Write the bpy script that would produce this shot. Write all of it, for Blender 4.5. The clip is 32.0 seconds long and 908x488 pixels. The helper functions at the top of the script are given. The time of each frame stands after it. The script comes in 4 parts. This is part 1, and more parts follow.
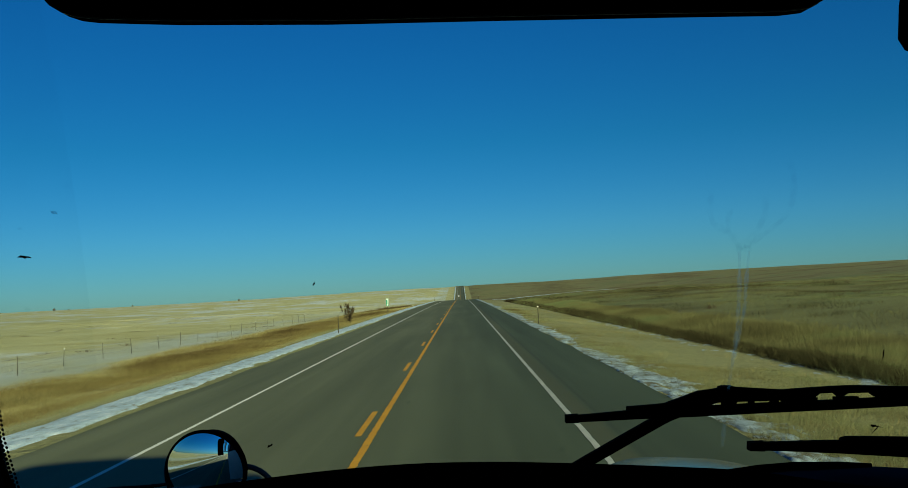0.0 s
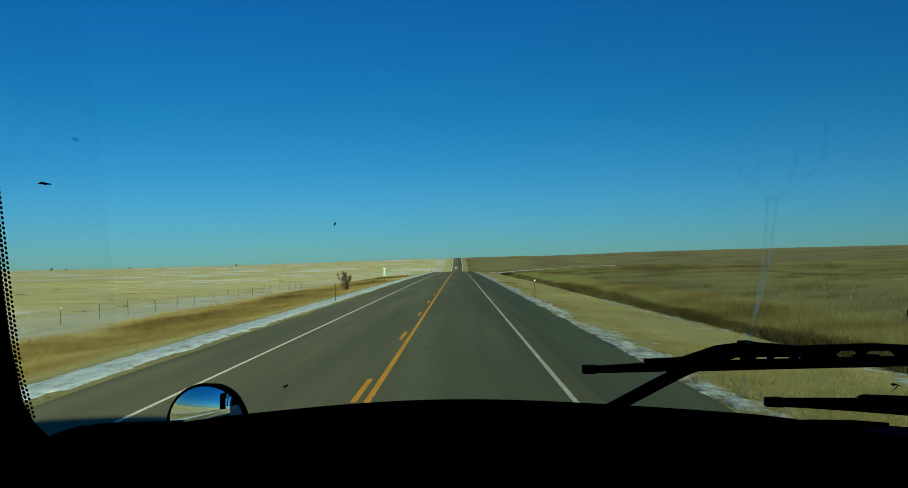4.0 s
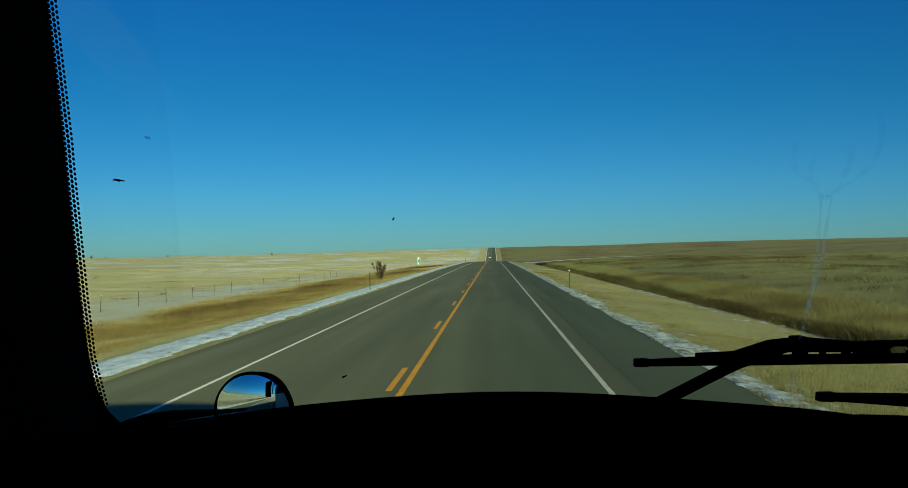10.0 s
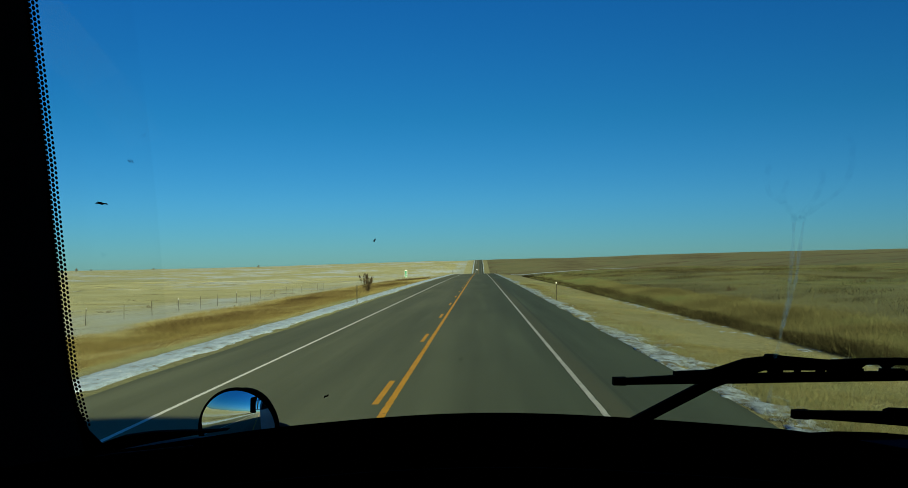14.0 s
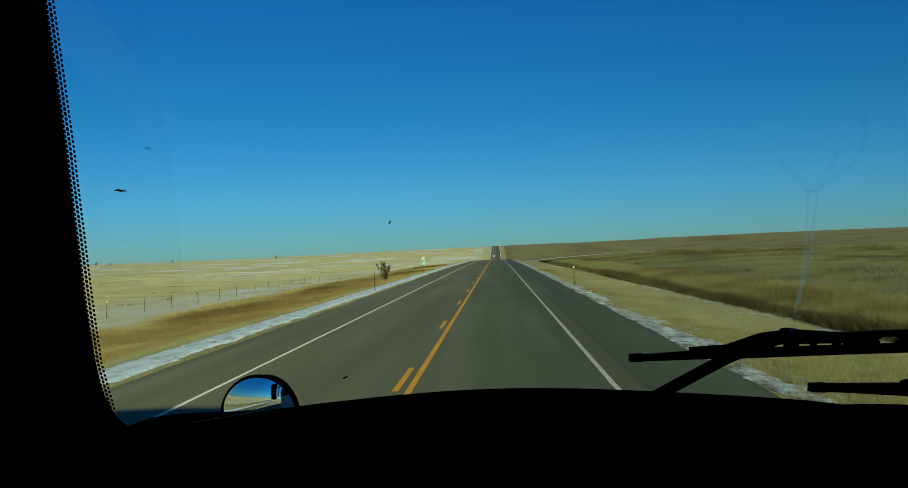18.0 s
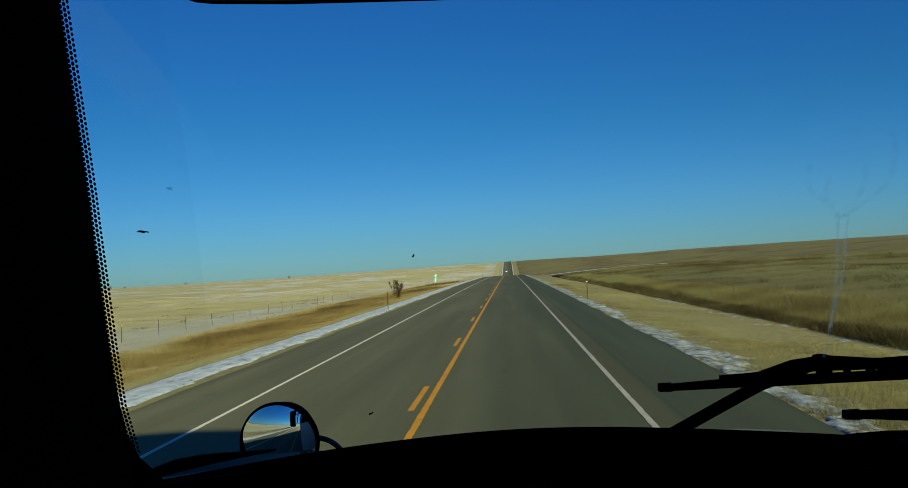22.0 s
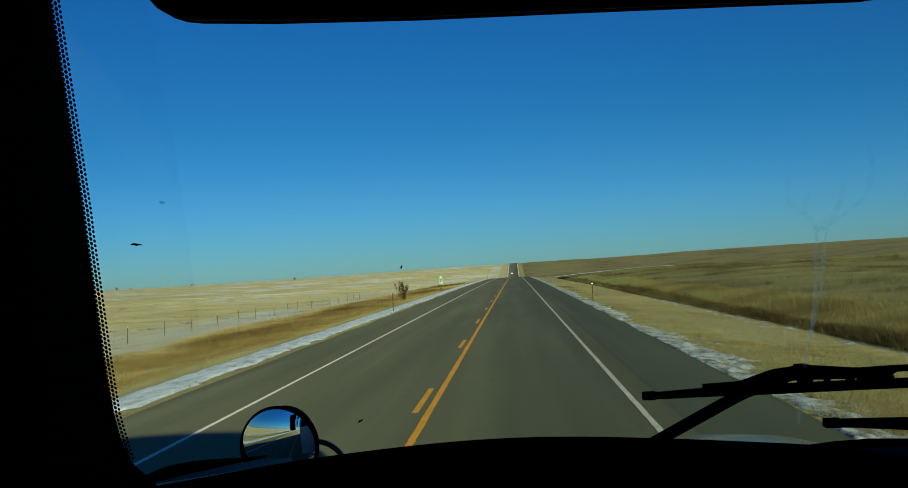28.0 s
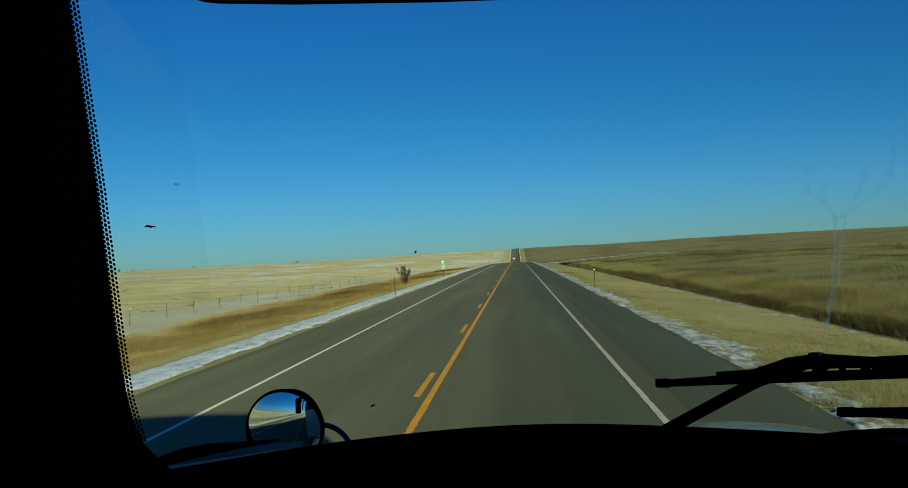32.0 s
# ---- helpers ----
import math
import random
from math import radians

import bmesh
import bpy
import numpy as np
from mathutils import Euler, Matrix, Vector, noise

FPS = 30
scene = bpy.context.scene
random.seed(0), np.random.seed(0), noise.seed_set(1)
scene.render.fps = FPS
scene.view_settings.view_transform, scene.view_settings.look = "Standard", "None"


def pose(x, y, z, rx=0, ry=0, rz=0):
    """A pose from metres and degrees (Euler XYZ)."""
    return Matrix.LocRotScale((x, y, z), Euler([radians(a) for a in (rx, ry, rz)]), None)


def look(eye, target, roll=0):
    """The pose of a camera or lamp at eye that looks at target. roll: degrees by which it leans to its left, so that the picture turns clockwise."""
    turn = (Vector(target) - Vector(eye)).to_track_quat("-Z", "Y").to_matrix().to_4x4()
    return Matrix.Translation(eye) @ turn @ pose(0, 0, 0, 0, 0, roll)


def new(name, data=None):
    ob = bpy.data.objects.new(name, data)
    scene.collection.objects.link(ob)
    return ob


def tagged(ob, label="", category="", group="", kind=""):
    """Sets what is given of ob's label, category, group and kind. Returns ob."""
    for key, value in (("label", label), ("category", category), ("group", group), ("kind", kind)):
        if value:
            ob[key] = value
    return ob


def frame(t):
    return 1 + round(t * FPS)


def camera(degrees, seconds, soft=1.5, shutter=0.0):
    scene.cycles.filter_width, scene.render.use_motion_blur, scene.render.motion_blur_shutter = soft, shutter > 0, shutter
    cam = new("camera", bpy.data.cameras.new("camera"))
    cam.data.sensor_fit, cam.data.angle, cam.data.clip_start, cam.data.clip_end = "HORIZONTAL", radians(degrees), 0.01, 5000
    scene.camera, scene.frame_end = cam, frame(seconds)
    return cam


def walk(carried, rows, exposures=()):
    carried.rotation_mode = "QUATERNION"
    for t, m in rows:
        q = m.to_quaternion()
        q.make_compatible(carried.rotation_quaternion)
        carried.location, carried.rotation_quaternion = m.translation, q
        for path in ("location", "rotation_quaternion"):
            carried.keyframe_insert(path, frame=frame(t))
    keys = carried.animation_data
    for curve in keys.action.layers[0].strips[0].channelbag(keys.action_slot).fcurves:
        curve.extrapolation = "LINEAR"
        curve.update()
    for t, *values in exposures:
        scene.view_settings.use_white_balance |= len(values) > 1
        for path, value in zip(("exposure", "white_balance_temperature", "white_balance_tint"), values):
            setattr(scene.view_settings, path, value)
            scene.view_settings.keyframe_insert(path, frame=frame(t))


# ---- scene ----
cam = camera(53.0, 32.0, 0.75)
PATH = [
    (0, (0.056, 0.041, 2.287), (0.001, 10.027, 2.801), -2.88),
    (0.5, (0.056, 0.034, 2.285), (0.007, 10.023, 2.770), -2.69),
    (1, (0.057, 0.042, 2.279), (0.050, 10.034, 2.683), -2.37),
    (1.5, (0.015, 0.037, 2.273), (-0.397, 10.026, 2.508), -2.26),
    (2, (0.015, 0.039, 2.267), (-0.159, 10.035, 2.499), -1.01),
    (2.5, (0.032, 0.061, 2.254), (0.029, 10.061, 2.308), -1.44),
    (3, (0.030, 0.052, 2.264), (-0.022, 10.050, 2.445), -0.37),
    (3.5, (0.028, 0.054, 2.262), (-0.012, 10.052, 2.491), -0.80),
    (5.5, (0.039, 0.053, 2.256), (-0.103, 10.051, 2.325), -1.89),
    (6, (0.040, 0.046, 2.261), (-0.212, 10.042, 2.341), -1.88),
    (6.5, (0.033, 0.058, 2.257), (-0.151, 10.056, 2.270), -1.89),
    (7, (0.021, 0.038, 2.267), (-0.346, 10.031, 2.381), -1.71),
    (7.5, (0.026, 0.039, 2.271), (-0.173, 10.036, 2.433), -1.84),
    (8, (0.022, 0.021, 2.276), (-0.253, 10.014, 2.523), -2.19),
    (8.5, (0.012, 0.030, 2.269), (-0.280, 10.024, 2.414), -1.10),
    (9, (0.006, 0.030, 2.268), (-0.360, 10.023, 2.306), -0.48),
    (9.5, (-0.001, 0.029, 2.264), (-0.479, 10.017, 2.349), -0.52),
    (10, (0.007, 0.033, 2.265), (-0.415, 10.024, 2.362), -0.89),
    (10.5, (0.014, 0.023, 2.271), (-0.455, 10.009, 2.523), -0.71),
    (11, (0.030, 0.023, 2.274), (-0.214, 10.015, 2.607), -1.37),
    (11.5, (0.028, 0.024, 2.265), (-0.365, 10.015, 2.410), -1.95),
    (12, (0.019, 0.017, 2.267), (-0.457, 10.003, 2.511), -1.88),
    (12.5, (0.013, 0.026, 2.269), (-0.349, 10.017, 2.474), -1.54),
    (13, (0.003, 0.016, 2.274), (-0.416, 10.005, 2.492), -1.00),
    (13.5, (0.039, 0.012, 2.275), (-0.162, 10.008, 2.487), -2.13),
    (14, (0.015, 0.020, 2.274), (-0.265, 10.013, 2.503), -0.97),
    (14.5, (0.003, 0.020, 2.283), (-0.348, 10.008, 2.621), -0.78),
    (16.5, (0.007, 0.022, 2.266), (-0.529, 10.006, 2.476), -1.96),
    (17, (0.012, 0.015, 2.279), (-0.371, 10.001, 2.659), -1.89),
    (17.5, (0.021, 0.007, 2.281), (-0.261, 9.998, 2.578), -1.17),
    (18, (0.017, 0.012, 2.267), (-0.449, 10.001, 2.356), -2.10),
    (18.5, (0.013, 0.016, 2.266), (-0.455, 10.005, 2.404), -2.04),
    (19, (0.016, 0.020, 2.267), (-0.402, 10.011, 2.376), -2.13),
    (19.5, (0.020, 0.024, 2.272), (-0.262, 10.019, 2.441), -2.17),
    (20, (0.020, 0.017, 2.270), (-0.319, 10.010, 2.430), -2.62),
    (20.5, (0.004, 0.014, 2.267), (-0.553, 9.997, 2.413), -1.96),
    (21, (0.022, 0.029, 2.275), (-0.495, 10.014, 2.468), -3.98),
    (21.5, (0.028, 0.039, 2.286), (-0.379, 10.026, 2.605), -3.76),
    (22, (0.004, 0.023, 2.285), (-0.583, 10.002, 2.562), -3.29),
    (22.5, (0.019, 0.023, 2.282), (-0.332, 10.013, 2.532), -2.10),
    (23, (0.020, 0.025, 2.274), (-0.344, 10.017, 2.450), -2.51),
    (23.5, (0.009, 0.019, 2.279), (-0.481, 10.006, 2.412), -1.99),
    (24, (-0.002, 0.031, 2.276), (-0.487, 10.019, 2.384), -1.37),
    (24.5, (-0.002, 0.020, 2.280), (-0.524, 10.005, 2.457), -1.21),
    (25, (0.010, 0.025, 2.283), (-0.362, 10.016, 2.477), -2.26),
    (25.5, (0.016, 0.004, 2.292), (-0.505, 9.987, 2.587), -2.27),
    (27.5, (0.035, 0.011, 2.290), (-0.426, 9.995, 2.593), -3.69),
    (28, (0.026, 0.002, 2.294), (-0.621, 9.977, 2.593), -3.23),
    (28.5, (0.023, -0.009, 2.303), (-0.673, 9.959, 2.688), -3.72),
    (29, (0.007, 0.002, 2.293), (-0.588, 9.982, 2.462), -1.84),
    (29.5, (0.005, -0.003, 2.298), (-0.664, 9.973, 2.492), -1.32),
    (30, (0.002, 0.010, 2.289), (-0.549, 9.994, 2.426), -0.92),
    (30.5, (0.003, 0.007, 2.289), (-0.591, 9.989, 2.350), -1.11),
    (31, (-0.003, 0.015, 2.290), (-0.581, 9.998, 2.368), -0.79),
    (31.5, (0.003, 0.016, 2.297), (-0.497, 10.003, 2.450), -0.58),
    (32, (0.012, 0.008, 2.295), (-0.668, 9.984, 2.428), -2.70),
]
SUN_EL, SUN_DIR = 13.5, Vector((0.37, -0.93, 0.0)).normalized()
walk(cam, [(t, look(eye, target, roll)) for t, eye, target, roll in PATH], [(0.0, 0.50, 6560.0, -13.0), (2.0, 0.54, 6560.0, -13.0), (3.0, 0.59, 6560.0, -13.0), (6.0, 0.57, 6540.0, -13.0), (7.0, 0.69, 6540.0, -13.0), (8.0, 0.64, 6560.0, -12.0), (9.0, 0.63, 6520.0, -13.0), (12.0, 0.62, 6640.0, -8.0), (17.0, 0.61, 6580.0, -9.0), (20.0, 0.63, 6680.0, -5.5), (21.0, 0.67, 6740.0, 2.5), (22.0, 0.62, 6740.0, 5.0), (23.0, 0.67, 6740.0, 3.0), (25.0, 0.64, 6720.0, 0.0), (28.0, 0.60, 6700.0, -3.0), (30.0, 0.55, 6640.0, -4.0), (32.0, 0.63, 6680.0, -4.5)])

# ---------------------------------------------------------------- sky and sun
world = bpy.data.worlds.new("sky")
scene.world = world
world.use_nodes = True
wn, wl = world.node_tree.nodes, world.node_tree.links
sky = wn.new("ShaderNodeTexSky")
sky.sky_type = "NISHITA"
sky.sun_disc = False
sky.sun_elevation = radians(SUN_EL)
sky.sun_rotation = math.atan2(SUN_DIR.x, SUN_DIR.y)
sky.altitude, sky.air_density, sky.dust_density, sky.ozone_density = 1200.0, 1.0, 0.25, 2.0
sat = wn.new("ShaderNodeHueSaturation")
sat.inputs["Saturation"].default_value = 1.25
sat.inputs["Hue"].default_value = 0.5
wl.new(sky.outputs[0], sat.inputs["Color"])
tint = wn.new("ShaderNodeMix")
tint.data_type, tint.blend_type = "RGBA", "MULTIPLY"
tint.inputs[0].default_value = 1.0
where, height, low = wn.new("ShaderNodeTexCoord"), wn.new("ShaderNodeSeparateXYZ"), wn.new("ShaderNodeValToRGB")
wl.new(where.outputs["Generated"], height.inputs[0])
wl.new(height.outputs["Z"], low.inputs[0])
low.color_ramp.elements[0].color, low.color_ramp.elements[0].position = (0.144, 0.302, 0.605, 1.0), 0.0
low.color_ramp.elements[1].color, low.color_ramp.elements[1].position = (0.093, 0.302, 0.51, 1.0), 0.16
top = low.color_ramp.elements.new(0.32)
top.color = (0.096, 0.302, 0.565, 1.0)
high = low.color_ramp.elements.new(0.45)
high.color = (0.075, 0.205, 0.36, 1.0)
wl.new(low.outputs[0], tint.inputs[7])
wl.new(sat.outputs[0], tint.inputs[6])
wl.new(tint.outputs[2], wn["Background"].inputs["Color"])
wn["Background"].inputs["Strength"].default_value = 0.10
sun_data = bpy.data.lights.new("sun", "SUN")
sun_data.energy, sun_data.angle, sun_data.color = 5.0, radians(0.5), (1.0, 0.885, 0.60)
sun = new("sun", sun_data)
up = Vector((SUN_DIR.x * math.cos(radians(SUN_EL)), SUN_DIR.y * math.cos(radians(SUN_EL)), math.sin(radians(SUN_EL))))
sun.matrix_world = look(up * 50 + Vector((0, 0, 5)), (0, 0, 5))


# ---------------------------------------------------------------- materials
class Mat:
    """A node material: colours mixed by noise, with bump."""

    def __init__(self, name, rough=0.8, metal=0.0, spec=0.3):
        self.m = bpy.data.materials.new(name)
        self.m.use_nodes = True
        self.n, self.l = self.m.node_tree.nodes, self.m.node_tree.links
        self.b = self.n["Principled BSDF"]
        self.b.inputs["Roughness"].default_value = rough
        self.b.inputs["Metallic"].default_value = metal
        self.b.inputs["Specular IOR Level"].default_value = spec
        self.coord = self.n.new("ShaderNodeTexCoord")

    def add(self, kind, **values):
        node = self.n.new(kind)
        for key, value in values.items():
            node.inputs[key.replace("_", " ")].default_value = value
        return node

    def link(self, a, b):
        self.l.new(a, b)

    def noise(self, scale, detail=4.0, stretch=(1, 1, 1), rough=0.55):
        mapping = self.add("ShaderNodeMapping", Scale=stretch)
        self.link(self.coord.outputs["Object"], mapping.inputs["Vector"])
        tex = self.add("ShaderNodeTexNoise", Scale=scale, Detail=detail, Roughness=rough)
        self.link(mapping.outputs[0], tex.inputs["Vector"])
        return tex.outputs["Fac"]

    def ramp(self, fac, *stops):
        node = self.n.new("ShaderNodeValToRGB")
        el = node.color_ramp.elements
        while len(el) < len(stops):
            el.new(0.5)
        for e, (at, col) in zip(el, stops):
            e.position = at
            e.color = (*col, 1.0) if len(col) == 3 else col
        self.link(fac, node.inputs[0])
        return node.outputs[0]

    def mix(self, fac, a, b, mode="MIX"):
        node = self.n.new("ShaderNodeMix")
        node.data_type, node.blend_type = "RGBA", mode
        for value, socket in ((fac, node.inputs[0]), (a, node.inputs[6]), (b, node.inputs[7])):
            if isinstance(value, (int, float)):
                socket.default_value = value
            elif isinstance(value, tuple):
                socket.default_value = (*value, 1.0)
            else:
                self.link(value, socket)
        return node.outputs[2]

    def math(self, op, a, b):
        node = self.n.new("ShaderNodeMath")
        node.operation = op
        for value, socket in ((a, node.inputs[0]), (b, node.inputs[1])):
            if isinstance(value, (int, float)):
                socket.default_value = value
            else:
                self.link(value, socket)
        return node.outputs[0]

    def range(self, value, a, b, lo=0.0, hi=1.0):
        node = self.n.new("ShaderNodeMapRange")
        node.interpolation_type = "SMOOTHSTEP"
        self.link(value, node.inputs[0])
        for k, v in enumerate((a, b, lo, hi)):
            node.inputs[k + 1].default_value = v
        return node.outputs[0]

    def axis(self, k):
        node = self.n.new("ShaderNodeSeparateXYZ")
        self.link(self.coord.outputs["Object"], node.inputs[0])
        return node.outputs[k]

    def island(self):
        return self.n.new("ShaderNodeNewGeometry").outputs["Random Per Island"]

    def per_object(self):
        return self.n.new("ShaderNodeObjectInfo").outputs["Random"]

    def color(self, socket):
        if isinstance(socket, tuple):
            self.b.inputs["Base Color"].default_value = (*socket, 1.0)
        else:
            self.link(socket, self.b.inputs["Base Color"])
        return self

    def bump(self, height, strength=0.3, distance=0.01):
        node = self.add("ShaderNodeBump", Strength=strength, Distance=distance)
        self.link(height, node.inputs["Height"])
        self.link(node.outputs[0], self.b.inputs["Normal"])
        return self


def plain(name, a, b, scale=20.0, rough=0.7, metal=0.0, spec=0.3, bump=0.15):
    m = Mat(name, rough, metal, spec)
    f = m.noise(scale, 5.0)
    m.color(m.ramp(f, (0.3, a), (0.7, b)))
    if bump:
        m.bump(m.noise(scale * 6, 3.0), bump, 0.004)
    return m.m


def ground_material():
    m = Mat("dry_prairie", 0.95, 0.0, 0.1)
    x, y = m.axis(0), m.axis(1)
    big = m.noise(0.022, 4.0, (0.55, 0.55, 1))
    mid = m.noise(0.16, 5.0, (0.6, 0.5, 1))
    fine = m.noise(4.0, 5.0)
    left = m.ramp(m.math("ADD", m.math("MULTIPLY", mid, 0.7), m.math("MULTIPLY", fine, 0.3)), (0.3, (0.43, 0.40, 0.185)), (0.52, (0.58, 0.57, 0.295)), (0.7, (0.66, 0.66, 0.39)))
    right = m.ramp(m.math("ADD", m.math("MULTIPLY", big, 0.7), m.math("MULTIPLY", mid, 0.3)), (0.36, (0.092, 0.078, 0.034)), (0.45, (0.155, 0.150, 0.067)), (0.53, (0.236, 0.246, 0.112)), (0.60, (0.130, 0.170, 0.077)), (0.68, (0.208, 0.228, 0.106)))
    hill = m.ramp(m.math("ADD", m.math("MULTIPLY", big, 0.5), m.math("MULTIPLY", mid, 0.5)), (0.38, (0.17, 0.145, 0.072)), (0.5, (0.26, 0.238, 0.120)), (0.62, (0.215, 0.220, 0.105)))
    right = m.mix(m.math("MULTIPLY", m.range(m.math("ADD", y, m.math("MULTIPLY", mid, 160.0)), 380.0, 700.0), 0.6), right, hill)
    base = m.mix(m.range(x, -12.0, 12.0), left, right)
    verge = m.ramp(fine, (0.3, (0.225, 0.222, 0.105)), (0.65, (0.36, 0.355, 0.18)))
    near = m.math("MULTIPLY", m.range(x, -10.6, -9.0), m.range(x, 12.5, 11.0))
    base = m.mix(near, base, verge)
    streak = m.noise(0.026, 4.0, (0.8, 0.45, 1.0), 0.55)
    patch = m.noise(0.22, 5.0, (0.8, 0.45, 1.0), 0.65)
    cover = m.math("ADD", m.math("MULTIPLY", streak, 0.62), m.math("MULTIPLY", patch, 0.38))
    snow_left = m.math("MULTIPLY", m.range(cover, 0.49, 0.60), m.range(x, -18.0, -22.0))
    base = m.mix(m.math("MULTIPLY", snow_left, 0.78), base, (0.68, 0.76, 0.80))
    fence_snow = m.math("MULTIPLY", m.math("MULTIPLY", m.range(cover, 0.38, 0.50), m.range(x, -18.5, -20.5)), m.range(x, -37.0, -28.0))
    base = m.mix(m.math("MULTIPLY", fence_snow, 0.55), base, (0.60, 0.69, 0.68))
    m.color(base)
    m.bump(m.math("ADD", mid, m.math("MULTIPLY", fine, 0.6)), 0.6, 0.25)
    return m.m


def asphalt_material():
    m = Mat("worn_asphalt", 0.86, 0.0, 0.25)
    x = m.axis(0)
    grain = m.noise(60.0, 3.0)
    streak = m.noise(0.9, 4.0, (1.0, 0.03, 1.0))
    patch = m.noise(0.12, 4.0, (1.5, 0.4, 1.0))
    tone = m.math("ADD", m.math("MULTIPLY", streak, 0.5), m.math("ADD", m.math("MULTIPLY", patch, 0.3), m.math("MULTIPLY", grain, 0.2)))
    col = m.ramp(tone, (0.36, (0.068, 0.077, 0.050)), (0.5, (0.096, 0.107, 0.070)), (0.64, (0.134, 0.147, 0.098)))
    band = m.math("MULTIPLY", m.range(x, 1.93, 2.02), m.range(x, 2.40, 2.25))
    col = m.mix(m.math("MULTIPLY", band, m.math("MULTIPLY", streak, 0.65)), col, (0.175, 0.135, 0.075))
    seam = m.math("MULTIPLY", m.range(x, 2.36, 2.41), m.range(x, 2.50, 2.45))
    col = m.mix(m.math("MULTIPLY", seam, m.math("MULTIPLY", streak, 0.65)), col, (0.045, 0.048, 0.036))
    # Lens falloff and windshield reflection put into the colour: lighter left, darker right.
    wear_or_shade = m.ramp(m.range(x, -4.5, 3.5), (0.0, (1.43, 1.43, 1.25)), (1.0, (0.62, 0.76, 0.70)))
    m.color(m.mix(1.0, col, wear_or_shade, "MULTIPLY"))
    m.bump(grain, 0.35, 0.006)
    return m.m


def paint_material(name, a, b):
    m = Mat(name, 0.7, 0.0, 0.3)
    wear = m.noise(9.0, 6.0, (1, 0.5, 1), 0.7)
    m.color(m.mix(m.range(wear, 0.60, 0.72), m.ramp(m.noise(1.2), (0.3, a), (0.7, b)), (0.11, 0.105, 0.08)))
    m.bump(m.noise(50.0), 0.3, 0.004)
    return m.m


def blade_material(name, *cols):
    m = Mat(name, 0.95, 0.0, 0.05)
    patch = m.math("ADD", m.math("MULTIPLY", m.noise(0.07, 5.0, (0.6, 0.6, 1), 0.62), 2.0), m.math("MULTIPLY", m.noise(0.4, 4.0, (0.6, 0.5, 1), 0.65), 0.75))
    f = m.math("ADD", m.math("MULTIPLY", m.island(), 0.07), m.math("SUBTRACT", patch, 0.93))
    n = len(cols)
    m.color(m.ramp(f, *[((k + 0.5) / n, c) for k, c in enumerate(cols)]))
    return m.m


def snow_material():
    m = Mat("crusted_snow", 0.75, 0.0, 0.3)
    dirt = m.noise(3.5, 6.0, (1, 0.45, 1), 0.72)
    m.color(m.ramp(dirt, (0.35, (0.28, 0.27, 0.20)), (0.41, (0.50, 0.62, 0.68)), (0.52, (0.62, 0.78, 0.89)), (0.66, (0.88, 0.96, 0.99))))
    m.bump(m.noise(9.0, 6.0, (1, 0.7, 1), 0.7), 0.6, 0.05)
    return m.m


def dirty_snow_material():
    m = Mat("thin_dirty_snow", 0.8, 0.0, 0.2)
    dirt = m.noise(3.2, 6.0, (1, 0.6, 1), 0.7)
    m.color(m.ramp(dirt, (0.40, (0.14, 0.14, 0.095)), (0.47, (0.28, 0.35, 0.38)), (0.58, (0.40, 0.51, 0.58)), (0.72, (0.72, 0.80, 0.85))))
    m.bump(m.noise(9.0, 6.0), 0.3, 0.02)
    return m.m


def glass_material():
    m = bpy.data.materials.new("windshield_glass")
    m.use_nodes = True
    n, l = m.node_tree.nodes, m.node_tree.links
    n.remove(n["Principled BSDF"])
    clear, gloss, mix = n.new("ShaderNodeBsdfTransparent"), n.new("ShaderNodeBsdfGlossy"), n.new("ShaderNodeMixShader")
    clear.inputs[0].default_value = (0.97, 0.985, 0.98, 1)
    gloss.inputs["Roughness"].default_value = 0.02
    mix.inputs[0].default_value = 0.025
    l.new(clear.outputs[0], mix.inputs[1])
    l.new(gloss.outputs[0], mix.inputs[2])
    l.new(mix.outputs[0], n["Material Output"].inputs[0])
    return m


def haze_material(name, amount, rough, scale):
    """Dried water on glass: it spreads the light that comes through."""
    m = Mat(name, 0.9)
    clear, spread_light, mix = m.n.new("ShaderNodeBsdfTransparent"), m.n.new("ShaderNodeBsdfRefraction"), m.n.new("ShaderNodeMixShader")
    spread_light.inputs["IOR"].default_value, spread_light.inputs["Roughness"].default_value = 1.25, rough
    m.link(m.range(m.noise(scale, 4.0), 0.3, 0.7, amount * 0.4, amount), mix.inputs[0])
    m.link(clear.outputs[0], mix.inputs[1])
    m.link(spread_light.outputs[0], mix.inputs[2])
    m.link(mix.outputs[0], m.n["Material Output"].inputs[0])
    return m.m


def film_material(name, tint, amount, scale=60.0, least=0.35):
    """A thin smear or painted reflection on the glass: part clear, part dull, broken up by noise."""
    m = Mat(name, 0.9)
    clear = m.n.new("ShaderNodeBsdfTransparent")
    dull = m.n.new("ShaderNodeBsdfTransparent")
    dull.inputs[0].default_value = (*tint, 1)
    mix = m.n.new("ShaderNodeMixShader")
    m.link(m.range(m.noise(scale, 4.0), 0.3, 0.7, amount * least, amount), mix.inputs[0])
    m.link(clear.outputs[0], mix.inputs[1])
    m.link(dull.outputs[0], mix.inputs[2])
    m.link(mix.outputs[0], m.n["Material Output"].inputs[0])
    return m.m


